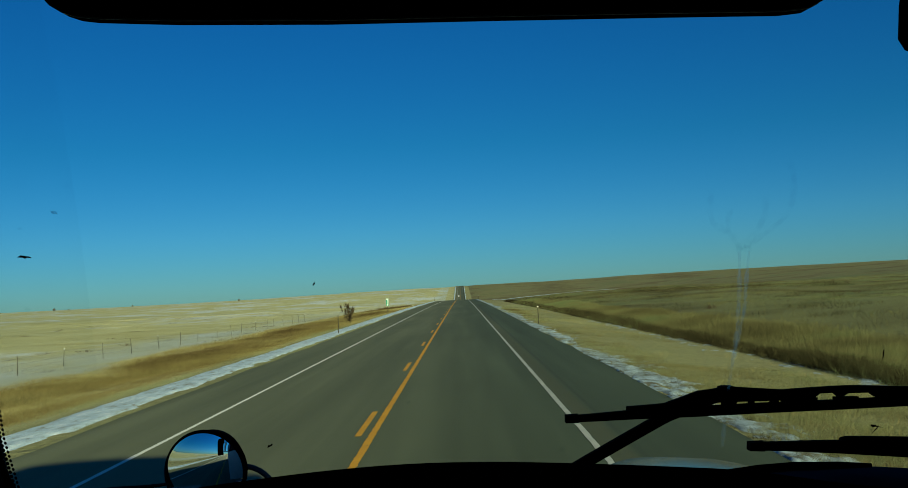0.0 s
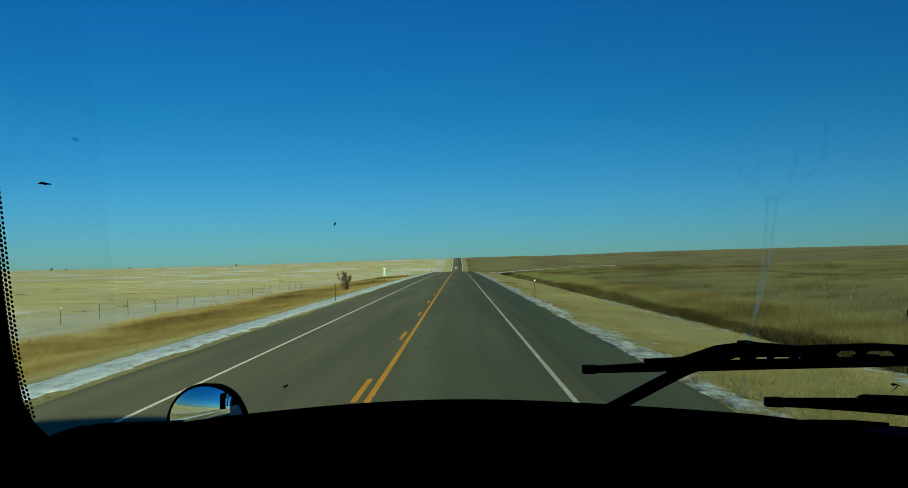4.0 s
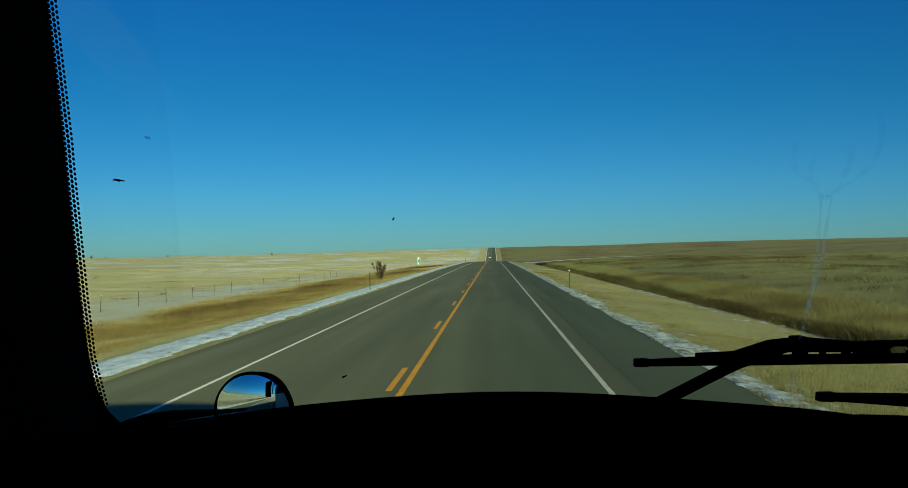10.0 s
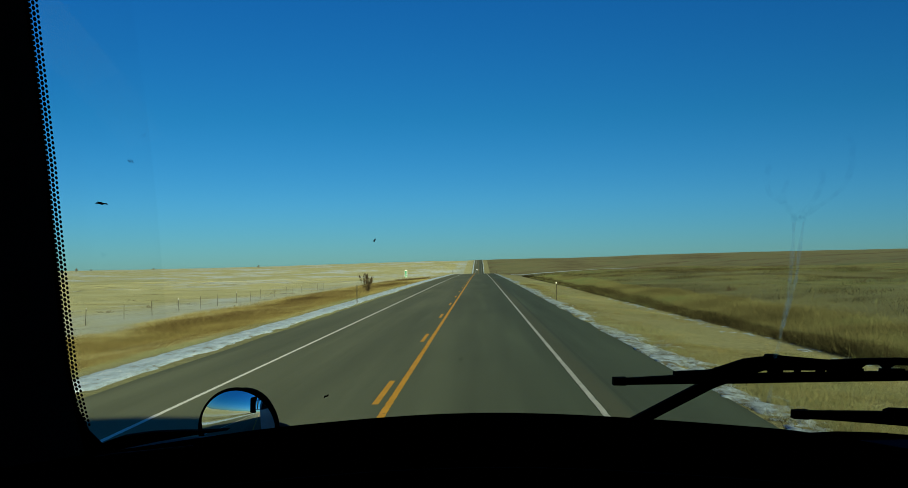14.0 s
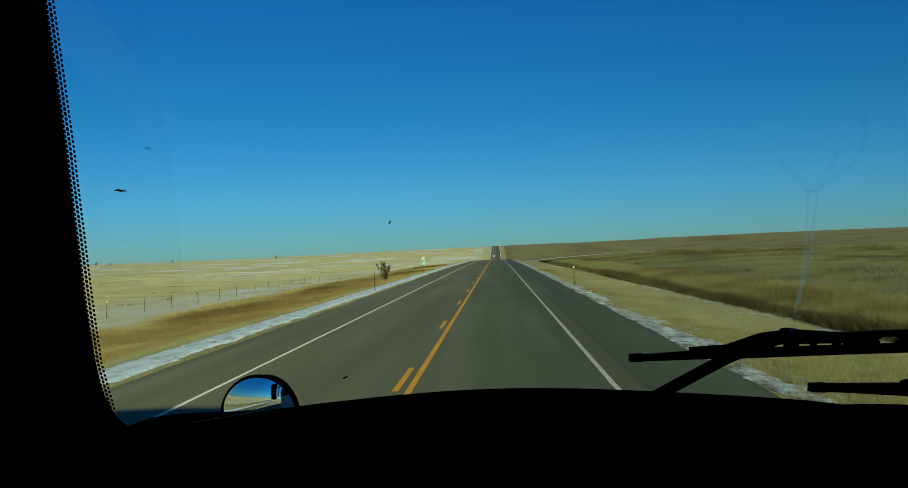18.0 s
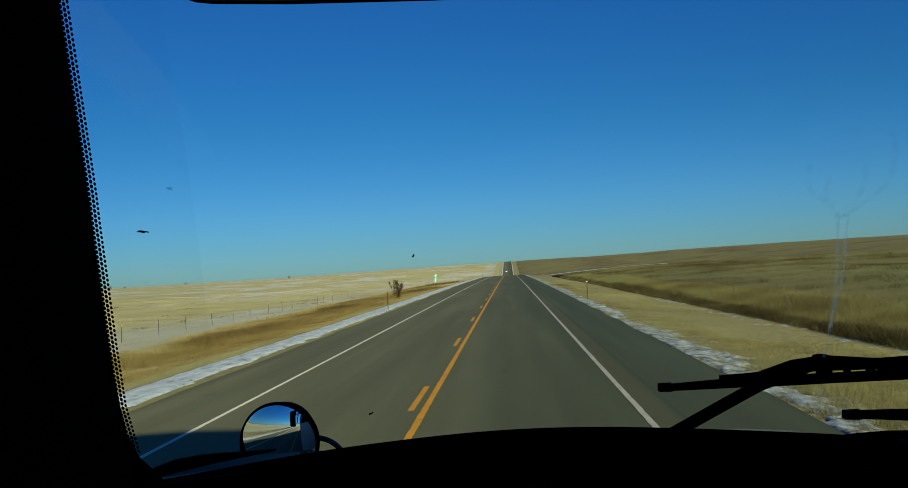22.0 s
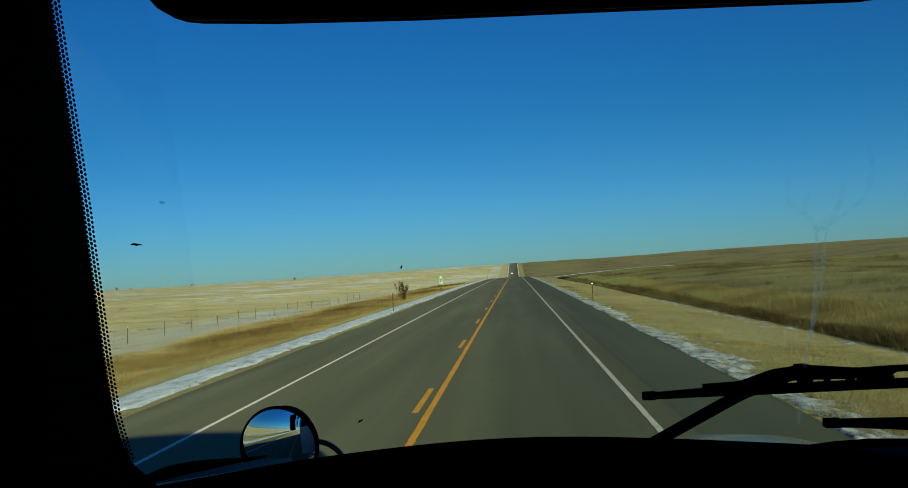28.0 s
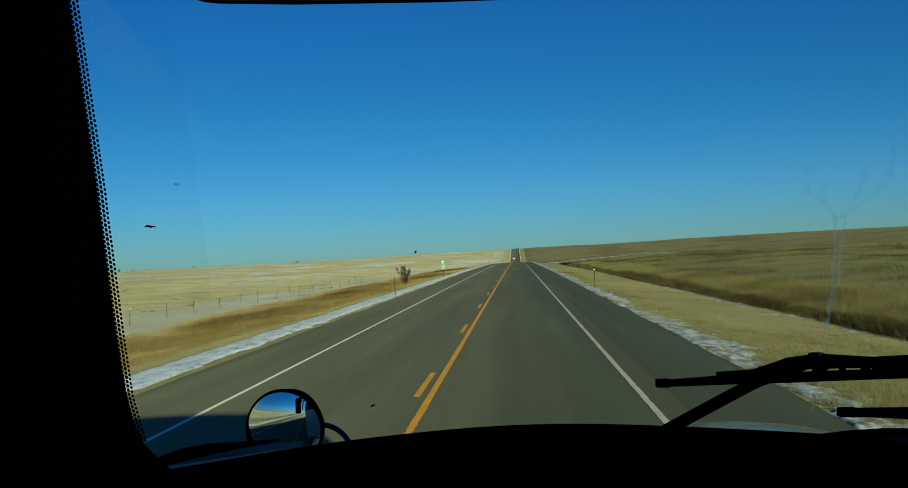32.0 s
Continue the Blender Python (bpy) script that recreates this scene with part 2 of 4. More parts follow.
GROUND, ASPHALT, SNOW, DIRTY_SNOW = ground_material(), asphalt_material(), snow_material(), dirty_snow_material()
WHITE_PAINT = paint_material("white_road_paint", (0.88, 0.88, 0.78), (0.94, 0.94, 0.86))
WORN_PAINT = paint_material("worn_white_road_paint", (0.37, 0.40, 0.36), (0.54, 0.56, 0.50))
YELLOW_PAINT = paint_material("yellow_road_paint", (0.62, 0.31, 0.016), (0.74, 0.385, 0.022))
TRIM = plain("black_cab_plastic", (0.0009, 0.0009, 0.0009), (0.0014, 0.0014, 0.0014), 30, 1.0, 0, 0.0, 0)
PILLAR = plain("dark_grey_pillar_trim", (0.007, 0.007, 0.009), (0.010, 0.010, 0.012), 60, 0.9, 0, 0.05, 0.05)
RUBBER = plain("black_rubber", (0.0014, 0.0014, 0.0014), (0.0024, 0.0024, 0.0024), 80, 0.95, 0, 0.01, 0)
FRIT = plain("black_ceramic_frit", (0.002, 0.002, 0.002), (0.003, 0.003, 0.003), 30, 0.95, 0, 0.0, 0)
BLUE = plain("dark_blue_truck_paint", (0.022, 0.045, 0.10), (0.03, 0.06, 0.125), 6, 0.18, 0.0, 0.6, 0)
CAB_BLUE = plain("slate_blue_cab_paint", (0.030, 0.055, 0.085), (0.040, 0.066, 0.098), 6, 0.3, 0.0, 0.5, 0)
GLOSSY_BLUE = plain("polished_dark_blue_paint", (0.022, 0.026, 0.022), (0.028, 0.032, 0.028), 6, 0.18, 0.0, 0.5, 0)
CORNER = plain("slate_blue_corner_paint", (0.20, 0.29, 0.35), (0.24, 0.33, 0.39), 6, 0.25, 0.0, 0.5, 0)
DULL_GREY = plain("dull_grey_vinyl", (0.05, 0.058, 0.06), (0.075, 0.082, 0.085), 60, 0.7, 0.0, 0.2, 0.02)
COWL_GREY = plain("dark_slate_cowl_plastic", (0.020, 0.026, 0.026), (0.030, 0.036, 0.036), 40, 0.6, 0.0, 0.2, 0.05)
WHITE_BODY = plain("white_body_paint", (0.72, 0.73, 0.72), (0.8, 0.8, 0.79), 3, 0.4, 0, 0.4, 0.05)
GREY_METAL = plain("grey_painted_metal", (0.16, 0.18, 0.20), (0.24, 0.26, 0.28), 15, 0.45, 0.3, 0.4, 0.05)
CHROME = plain("polished_chrome", (0.78, 0.78, 0.78), (0.85, 0.85, 0.85), 10, 0.12, 1.0, 0.5, 0)
MIRROR = plain("mirror_glass", (0.78, 0.84, 0.88), (0.80, 0.86, 0.90), 2, 0.0, 1.0, 0.5, 0)
GLASS = glass_material()
STEEL_POST = plain("dark_green_steel", (0.028, 0.026, 0.014), (0.05, 0.045, 0.026), 25, 0.7, 0.3)
SIGN_GREEN = plain("green_reflective_sheet", (0.005, 0.15, 0.075), (0.008, 0.19, 0.095), 10, 0.5)
SIGN_WHITE = plain("white_reflective_sheet", (0.78, 0.80, 0.78), (0.86, 0.87, 0.85), 10, 0.4)
BARK = plain("grey_brown_bark", (0.05, 0.036, 0.02), (0.11, 0.08, 0.045), 30, 0.9)
WIRE = plain("rusty_fence_wire", (0.10, 0.085, 0.06), (0.17, 0.14, 0.10), 30, 0.6, 0.4)
DIRT = plain("brown_dirt_track", (0.14, 0.10, 0.055), (0.24, 0.17, 0.09), 1.5, 0.95)
BUG = plain("dried_bug_splat", (0.006, 0.005, 0.004), (0.02, 0.016, 0.012), 200, 0.9, 0, 0.05, 0)
SMEAR = haze_material("grey_glass_smear", 0.24, 1.0, 60.0)
FAINT = film_material("faint_glass_smear", (0.70, 0.77, 0.80), 0.42)
MARK = film_material("half_worn_mark", (0.22, 0.26, 0.30), 0.85, 300.0)
RING = film_material("fuzzy_ring_smear", (0.76, 0.82, 0.85), 0.36, 110.0, 0.0)
BAND = film_material("glass_edge_reflection", (0.82, 0.86, 0.88), 0.4, 8.0)
RUST_GRASS = blade_material("rust_brown_grass", (0.095, 0.076, 0.030), (0.165, 0.136, 0.054), (0.235, 0.208, 0.092), (0.30, 0.285, 0.145))
TAN_GRASS = blade_material("pale_tan_grass", (0.113, 0.123, 0.068), (0.168, 0.184, 0.104), (0.230, 0.246, 0.143))
FIELD_GRASS = blade_material("bleached_field_grass", (0.29, 0.265, 0.13), (0.38, 0.36, 0.195), (0.45, 0.435, 0.26))
OLIVE_GRASS = blade_material("olive_brown_grass", (0.046, 0.039, 0.018), (0.083, 0.077, 0.035), (0.138, 0.137, 0.062), (0.097, 0.127, 0.058), (0.184, 0.190, 0.090))
BROWN_GRASS = blade_material("dark_brown_grass", (0.050, 0.036, 0.016), (0.090, 0.066, 0.028), (0.135, 0.105, 0.045))
DARK_BRUSH = blade_material("dark_brush", (0.009, 0.008, 0.004), (0.020, 0.016, 0.008), (0.042, 0.034, 0.016))
TWIG = blade_material("brown_twigs", (0.065, 0.050, 0.030), (0.105, 0.082, 0.048), (0.145, 0.115, 0.068))


# ---------------------------------------------------------------- mesh helpers
def mesh(name, verts, faces, mat, smooth=False):
    me = bpy.data.meshes.new(name)
    me.from_pydata([tuple(v) for v in verts], [], faces)
    me.materials.append(mat)
    if smooth:
        me.polygons.foreach_set("use_smooth", [True] * len(me.polygons))
    me.update()
    return me


def part(name, me, parent=None, label=""):
    ob = new(name, me)
    if parent is not None:
        ob.parent = parent
    return tagged(ob, label) if label else ob


def empty(name, place, label, category, group="", kind=""):
    ob = new(name)
    ob.location = place
    return tagged(ob, label, category, group, kind)


def join(*pieces):
    verts, faces = [], []
    for v, f in pieces:
        k = len(verts)
        verts += [tuple(p) for p in v]
        faces += [tuple(i + k for i in q) for q in f]
    return verts, faces


def box(cx, cy, cz, sx, sy, sz, bevel=0.0):
    """A box with its edges cut off by bevel."""
    bm = bmesh.new()
    bmesh.ops.create_cube(bm, size=1.0, matrix=Matrix.Translation((cx, cy, cz)) @ Matrix.Diagonal((sx, sy, sz, 1)))
    if bevel:
        bmesh.ops.bevel(bm, geom=bm.edges[:], offset=bevel, segments=2, affect="EDGES", profile=0.5)
    bm.verts.ensure_lookup_table()
    bm.verts.index_update()
    out = [v.co.copy() for v in bm.verts], [tuple(v.index for v in f.verts) for f in bm.faces]
    bm.free()
    return out


def tube(points, radius, sides=8, flat=1.0):
    """A tube along points; radius may be a number or a list. flat squeezes it along z."""
    pts = [Vector(p) for p in points]
    radii = radius if isinstance(radius, list) else [radius] * len(pts)
    verts, faces = [], []
    for k, p in enumerate(pts):
        d = (pts[min(k + 1, len(pts) - 1)] - pts[max(k - 1, 0)]).normalized()
        ref = Vector((0, 0, 1)) if abs(d.z) < 0.9 else Vector((0, 1, 0))
        a = d.cross(ref).normalized()
        b = a.cross(d).normalized()
        for s in range(sides):
            w = 2 * math.pi * s / sides
            verts.append(p + radii[k] * (math.cos(w) * a + flat * math.sin(w) * b))
    for k in range(len(pts) - 1):
        for s in range(sides):
            t = (s + 1) % sides
            faces.append((k * sides + s, k * sides + t, (k + 1) * sides + t, (k + 1) * sides + s))
    faces.append(tuple(range(sides))[::-1])
    faces.append(tuple(range((len(pts) - 1) * sides, len(pts) * sides)))
    return verts, faces


def sheet(rows):
    """A grid of quads from rows of points."""
    w = len(rows[0])
    verts = [p for r in rows for p in r]
    faces = [(i * w + j, i * w + j + 1, (i + 1) * w + j + 1, (i + 1) * w + j) for i in range(len(rows) - 1) for j in range(w - 1)]
    return verts, faces


def prism(outline, a, b, axis="y"):
    """An outline of (u, v) pushed from a to b along an axis."""
    n = len(outline)
    place = {"y": lambda u, v, w: (u, w, v), "x": lambda u, v, w: (w, u, v), "z": lambda u, v, w: (u, v, w)}[axis]
    verts = [place(u, v, a) for u, v in outline] + [place(u, v, b) for u, v in outline]
    faces = [tuple(range(n))[::-1], tuple(range(n, 2 * n))] + [(k, (k + 1) % n, n + (k + 1) % n, n + k) for k in range(n)]
    return verts, faces


# ---------------------------------------------------------------- lie of the land
EYE = 2.25
XC = -1.74           # the road's middle line
X_LEFT, X_RIGHT = -7.45, 4.2
_PY = np.arange(-600.0, 5200.0, 5.0)
_PZ = np.interp(_PY, [-600, 0, 140, 300, 430, 650, 850, 1050, 1300, 1500, 1600, 1900, 2600, 5200], [0, 0, 0, -0.5, -3.2, -9.2, -11.2, -8, 2.2, 9.3, 10.6, 11.0, 9, 4])
_PZ = np.convolve(np.pad(_PZ, 8, mode="edge"), np.ones(17) / 17, mode="valid")
_CX = [-400, -120, -60, -26, -20, -15, -11.5, -9.2, -7.3, -7.0, XC, 3.8, 4.1, 5.4, 9.0, 11.2, 13.5, 17, 26, 60, 400]
_CZ = [-0.2, -0.8, -1.15, -1.35, -1.0, -0.8, -0.5, -0.2, -0.14, -0.2, -0.2, -0.2, -0.12, -0.22, -0.55, -0.75, -0.6, -0.3, 0.1, 0.5, 0.5]


def road_z(y):
    return np.interp(y, _PY, _PZ)


def pave_z(x, y):
    return road_z(y) - 0.016 * np.abs(x - XC)


def smooth(v, a, b):
    t = np.clip((v - a) / (b - a), 0, 1)
    return t * t * (3 - 2 * t)


def land_z(x, y):
    x, y = np.asarray(x, float), np.asarray(y, float)
    side = np.abs(x - XC)
    near = np.exp(-((side / 330.0) ** 2))
    far_left = -0.4 + 3.2 * smooth(y, 500, 1700) + 0.0006 * np.clip(side - 200, 0, 2500)
    far_right = 1.0 + 9.5 * smooth(x, 15, 330) + 6 * smooth(y, 700, 1800)
    base = np.where(x < XC, near * road_z(y) + (1 - near) * far_left, near * road_z(y) + (1 - near) * far_right)
    roll = 0.5 * np.sin(x * 0.05 + y * 0.021) * np.sin(y * 0.033 - x * 0.017) + 0.18 * np.sin(x * 0.21 + 1.3) * np.sin(y * 0.13)
    return base + np.interp(x, _CX, _CZ) + roll * smooth(side, 14, 45)


def value_noise(x, y, seed):
    """Smooth lattice noise from 0 to 1 over arrays."""
    table = np.random.default_rng(seed).random((256, 256))
    xi, yi = np.floor(x).astype(int), np.floor(y).astype(int)
    u, v = x - xi, y - yi
    u, v = u * u * (3 - 2 * u), v * v * (3 - 2 * v)
    a, b = table[xi % 256, yi % 256], table[(xi + 1) % 256, yi % 256]
    c, d = table[xi % 256, (yi + 1) % 256], table[(xi + 1) % 256, (yi + 1) % 256]
    return (a * (1 - u) + b * u) * (1 - v) + (c * (1 - u) + d * u) * v


def rough_noise(x, y, seed):
    out, amp, total = 0.0, 1.0, 0.0
    for k in range(4):
        out = out + amp * value_noise(x * 2 ** k, y * 2 ** k, seed + k)
        total, amp = total + amp, amp * 0.6
    return out / total


def spread(stops):
    """Coordinates from (start, end, step) stretches."""
    out = []
    for a, b, s in stops:
        out += list(np.arange(a, b, s))
    return np.array(out + [stops[-1][1]])


gx = spread([(-4600, -1000, 300), (-1000, -300, 50), (-300, -80, 12), (-80, -26, 3), (-26, -7.6, 0.8), (-7.6, 4.0, 1.4), (4.0, 18, 0.8), (18, 80, 3), (80, 300, 12), (300, 1000, 50), (1000, 4600, 300)])
gy = spread([(-600, -40, 40), (-40, 120, 2.5), (120, 320, 8), (320, 1700, 25), (1700, 4900, 160)])
gx = np.unique(np.concatenate([gx, np.array(_CX[3:-2])]))
GX, GY = np.meshgrid(gx, gy)
GZ = land_z(GX, GY)
verts = np.stack([GX, GY, GZ], -1).reshape(-1, 3)
w = len(gx)
faces = [(i * w + j, i * w + j + 1, (i + 1) * w + j + 1, (i + 1) * w + j) for i in range(len(gy) - 1) for j in range(w - 1)]
tagged(part("ground", mesh("ground", verts.tolist(), faces, GROUND, True)), "rolling dry prairie with thin patches of snow", "ground", kind="structure")

# ---------------------------------------------------------------- road
ry = spread([(-80, 120, 4), (120, 1700, 12)])
rx = [X_LEFT, -6.3, -5.2, -3.5, XC, 0.1, 1.86, 3.0, X_RIGHT]
rng = np.random.default_rng(5)
rows = []
for y in ry:
    wob = 0.05 * math.sin(y * 0.9) + 0.05 * math.sin(y * 2.3 + 1)
    xs = [rx[0] + wob] + rx[1:-1] + [rx[-1] + wob * 0.8]
    rows.append([(xs[0] - 0.08, y, float(pave_z(xs[0], y)) - 0.12)] + [(x, y, float(pave_z(x, y))) for x in xs] + [(xs[-1] + 0.08, y, float(pave_z(xs[-1], y)) - 0.12)])
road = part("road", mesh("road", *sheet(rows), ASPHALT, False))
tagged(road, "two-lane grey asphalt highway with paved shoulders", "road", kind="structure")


def stripe(name, x, width, y0, y1, mat, label="", wear_or_shade=0.0):
    """A painted line; near the viewer its edges are eaten away by worn metres."""
    ys_ = np.concatenate([np.arange(y0, 5.0, 6.0), np.arange(max(y0, 5.0), min(y1, 70.0), 0.09), np.arange(max(y0, 70.0), y1, 6.0), [y1]]) if wear_or_shade else np.linspace(y0, y1, max(2, int((y1 - y0) / 6.0) + 1))
    near = wear_or_shade * smooth(70.0 - ys_, 0.0, 8.0) * smooth(ys_, 4.0, 6.0)
    a = width / 2 - near * np.clip(rough_noise(ys_ * 7.0, ys_ * 0.0 + x, 71) * 2.6 - 0.9, 0, 1)
    b = width / 2 - near * np.clip(rough_noise(ys_ * 7.0, ys_ * 0.0 - x, 72) * 2.6 - 0.9, 0, 1)
    rows = [[(x - p, y, float(pave_z(x - p, y)) + 0.005), (x + q, y, float(pave_z(x + q, y)) + 0.005)] for y, p, q in zip(ys_, a, b)]
    return part(name, mesh(name, *sheet(rows), mat), road, label)


stripe("edge_line", 1.90, 0.11, -60, 1650, WORN_PAINT, "solid white edge line", 0.014)
stripe("edge_line", -5.2, 0.10, -60, 1650, WHITE_PAINT, "solid white edge line", 0.008)
stripe("centre_line", XC + 0.22, 0.125, -60, 1650, YELLOW_PAINT, "solid yellow no-passing line", 0.02)
for k in range(-3, 60):
    stripe("centre_dash", XC - 0.01, 0.11, 15.0 + 12.19 * k, 18.05 + 12.19 * k, YELLOW_PAINT)
for k in range(2):
    y = (58.0, 95.0)[k]
    pts = [(XC + 0.5 + t * 3.0, y + 0.25 * math.sin(t * 9 + k) + 0.12 * math.sin(t * 31), 0) for t in np.linspace(0, 1, 14)]
    rows = [[(p[0], p[1] - 0.02, float(pave_z(p[0], p[1])) + 0.004), (p[0], p[1] + 0.02, float(pave_z(p[0], p[1])) + 0.004)] for p in pts]
    part("tar_seam", mesh("tar_seam", *sheet(rows), RUBBER), road, "dark sealed crack")


# ---------------------------------------------------------------- snow along the shoulders
def snow_cover(name, x0, x1, y0, y1, dx, dy, seed, label, mat, profile, ragged=0.75, thick=0.10, patch=0.35):
    """A crust of old snow that sinks into the ground where it is thin: profile gives how much lies across the strip, noise frays its edges."""
    xs_, ys_ = np.arange(x0, x1 + dx / 2, dx), np.arange(y0, y1 + dy / 2, dy)
    X, Y = np.meshgrid(xs_, ys_)
    lie = np.interp(X, profile[0], profile[1])
    n = ragged * (rough_noise(X * 2.6, Y * 1.5, seed) - 0.5) * 1.9 + patch * (value_noise(X * 0.25, Y * 0.11, seed + 9) - 0.5) * 2
    lump = 0.008 * rough_noise(X * 4.0, Y * 4.0, seed + 20)
    top = np.clip((lie + n) * thick, -0.05, 0.04)
    Z = np.maximum(land_z(X, Y), np.where((X > X_LEFT - 0.03) & (X < X_RIGHT + 0.03), pave_z(X, Y), -99.0)) + top + np.where(top > 0, lump, 0.0)
    w_ = len(xs_)
    keep = top > -0.035
    faces = [(i * w_ + j, i * w_ + j + 1, (i + 1) * w_ + j + 1, (i + 1) * w_ + j) for i in range(len(ys_) - 1) for j in range(w_ - 1) if keep[i, j] or keep[i + 1, j + 1]]
    used = sorted({k for f in faces for k in f})
    back = {k: n_ for n_, k in enumerate(used)}
    co = np.stack([X, Y, Z], -1).reshape(-1, 3)[used]
    return tagged(part(name, mesh(name, co.tolist(), [tuple(back[k] for k in f) for f in faces], mat, True)), label, "snow", kind="stuff")


LEFT_LIE = ([-10.0, -9.5, -9.15, -8.3, -7.95, -7.5], [-1.0, -0.35, 0.55, 0.55, -0.12, -0.85])
RIGHT_LIE = ([4.1, 4.25, 4.4, 4.75, 5.1, 5.7, 6.6], [-1.0, -0.05, 0.34, 0.24, -0.16, -0.55, -0.95])
snow_cover("snow_strip", -9.95, -7.5, 6, 90, 0.10, 0.22, 31, "old crusted snow along the far shoulder", SNOW, LEFT_LIE, 0.6, 0.10, 0.2)
snow_cover("snow_strip", -9.95, -7.5, 90, 300, 0.2, 1.0, 32, "old crusted snow along the distant shoulder", SNOW, LEFT_LIE, 0.55, 0.12, 0.25)
snow_cover("snow_strip", -9.95, -7.5, 300, 1500, 0.35, 6.0, 33, "old crusted snow far along the shoulder", SNOW, LEFT_LIE, 0.4, 0.2, 0.2)
snow_cover("snow_strip", -9.95, -7.5, -120, 6, 0.2, 0.8, 34, "old crusted snow beside the road behind the truck", SNOW, LEFT_LIE, 0.55, 0.10, 0.2)
snow_cover("snow_strip", 4.15, 6.5, 7, 70, 0.06, 0.13, 41, "ragged old snow hugging the near pavement edge", DIRTY_SNOW, RIGHT_LIE, 1.0, 0.10, 0.30)
snow_cover("snow_strip", 4.15, 6.5, 70, 240, 0.12, 0.5, 42, "ragged snow along the near shoulder farther on", DIRTY_SNOW, RIGHT_LIE, 0.8, 0.12, 0.35)
snow_cover("snow_strip", 4.15, 6.5, 240, 1500, 0.3, 6.0, 43, "thin snow along the near shoulder in the distance", SNOW, RIGHT_LIE, 0.5, 0.2, 0.3)
snow_cover("snow_patches", 6.4, 11.3, 14, 110, 0.12, 0.3, 51, "few thin snow patches in the mown verge", DIRTY_SNOW, ([6.4, 9.3, 10.2, 11.3], [-1.0, -0.80, -0.36, -0.30]), 1.0, 0.10, 0.35)


# ---------------------------------------------------------------- grass
def grass(name, x0, x1, y0, y1, clumps, per, height, wide, mat, seed, label, taper=1.0, lean=0.25, clump=0.25, soft_edge=False):
    """Blades, each a narrow triangle, in clumps; more of them near the viewer."""
    r = np.random.default_rng(seed)
    u = r.random(clumps) ** taper
    cy = y0 + (y1 - y0) * u
    across = r.beta(1.7, 1.7, clumps) if soft_edge else r.random(clumps)
    cx = x0 + (x1 - x0) * across + (0.5 * np.sin(cy * 0.17) + 0.25 * np.sin(cy * 0.53 + 1.0) if soft_edge else 0.0)
    n = clumps * per
    size = np.repeat(0.55 + 0.9 * r.random(clumps) ** 2, per)
    far = np.repeat(1.0 + np.clip(cy - 25, 0, None) / 45.0, per)
    px = np.repeat(cx, per) + r.normal(0, clump, n) * np.sqrt(far)
    py = np.repeat(cy, per) + r.normal(0, clump, n) * np.sqrt(far)
    keep = (px > min(x0, x1) - 0.8) & (px < max(x0, x1) + 0.8)
    px, py, size, far = px[keep], py[keep], size[keep], far[keep]
    n = len(px)
    pz = land_z(px, py) - 0.02
    uneven = 0.5 + 0.5 * np.sin(px * 0.55 + 1.9 * np.sin(py * 0.13)) * np.sin(py * 0.21 + 1.4 * np.sin(px * 0.3))
    h = height * size * (0.6 + 0.6 * r.random(n)) * (0.45 + 1.1 * uneven)
    wd = wide * far * (0.7 + 0.6 * r.random(n))
    turn = r.uniform(0, math.pi, n)
    dx, dy = np.cos(turn) * wd / 2, np.sin(turn) * wd / 2
    tx, ty = px + r.normal(0.05, lean, n) * h, py + r.normal(0.05, lean, n) * h
    co = np.empty((n, 3, 3), np.float32)
    co[:, 0] = np.stack([px - dx, py - dy, pz], -1)
    co[:, 1] = np.stack([px + dx, py + dy, pz], -1)
    co[:, 2] = np.stack([tx, ty, pz + h], -1)
    me = bpy.data.meshes.new(name)
    me.vertices.add(3 * n)
    me.vertices.foreach_set("co", co.ravel())
    me.loops.add(3 * n)
    me.loops.foreach_set("vertex_index", np.arange(3 * n, dtype=np.int32))
    me.polygons.add(n)
    me.polygons.foreach_set("loop_start", np.arange(0, 3 * n, 3, dtype=np.int32))
    me.materials.append(mat)
    me.update(calc_edges=True)
    return tagged(part(name, me), label, "grass", kind="stuff")


grass("roadside_grass", -21.0, -10.0, 14, 190, 42000, 15, 0.20, 0.0055, RUST_GRASS, 11, "rust-brown dry grass along the ditch", 1.9, 0.8, 0.5, True)
grass("roadside_grass", -20.0, -10.0, -120, 12, 9000, 10, 0.22, 0.012, RUST_GRASS, 27, "rust-brown dry grass behind the truck", 1.0, 0.8, 0.6, True)
grass("shoulder_grass", -11.2, -9.4, 14, 120, 9000, 12, 0.08, 0.008, TAN_GRASS, 12, "short tan grass beside the snow", 1.9, 0.8)
grass("shoulder_grass", -8.0, -7.5, 12, 110, 4200, 8, 0.05, 0.008, TAN_GRASS, 13, "short tan grass at the pavement's edge", 1.7, 0.8, 0.12)
grass("field_grass", -110, -19, 30, 330, 16000, 9, 0.09, 0.010, FIELD_GRASS, 14, "short bleached grass standing out of the snow", 1.5, 0.9, 0.9)
grass("field_grass", -95, -20, -160, 12, 9000, 9, 0.11, 0.016, FIELD_GRASS, 34, "short bleached grass in the field behind the truck", 0.7, 0.9, 0.9)
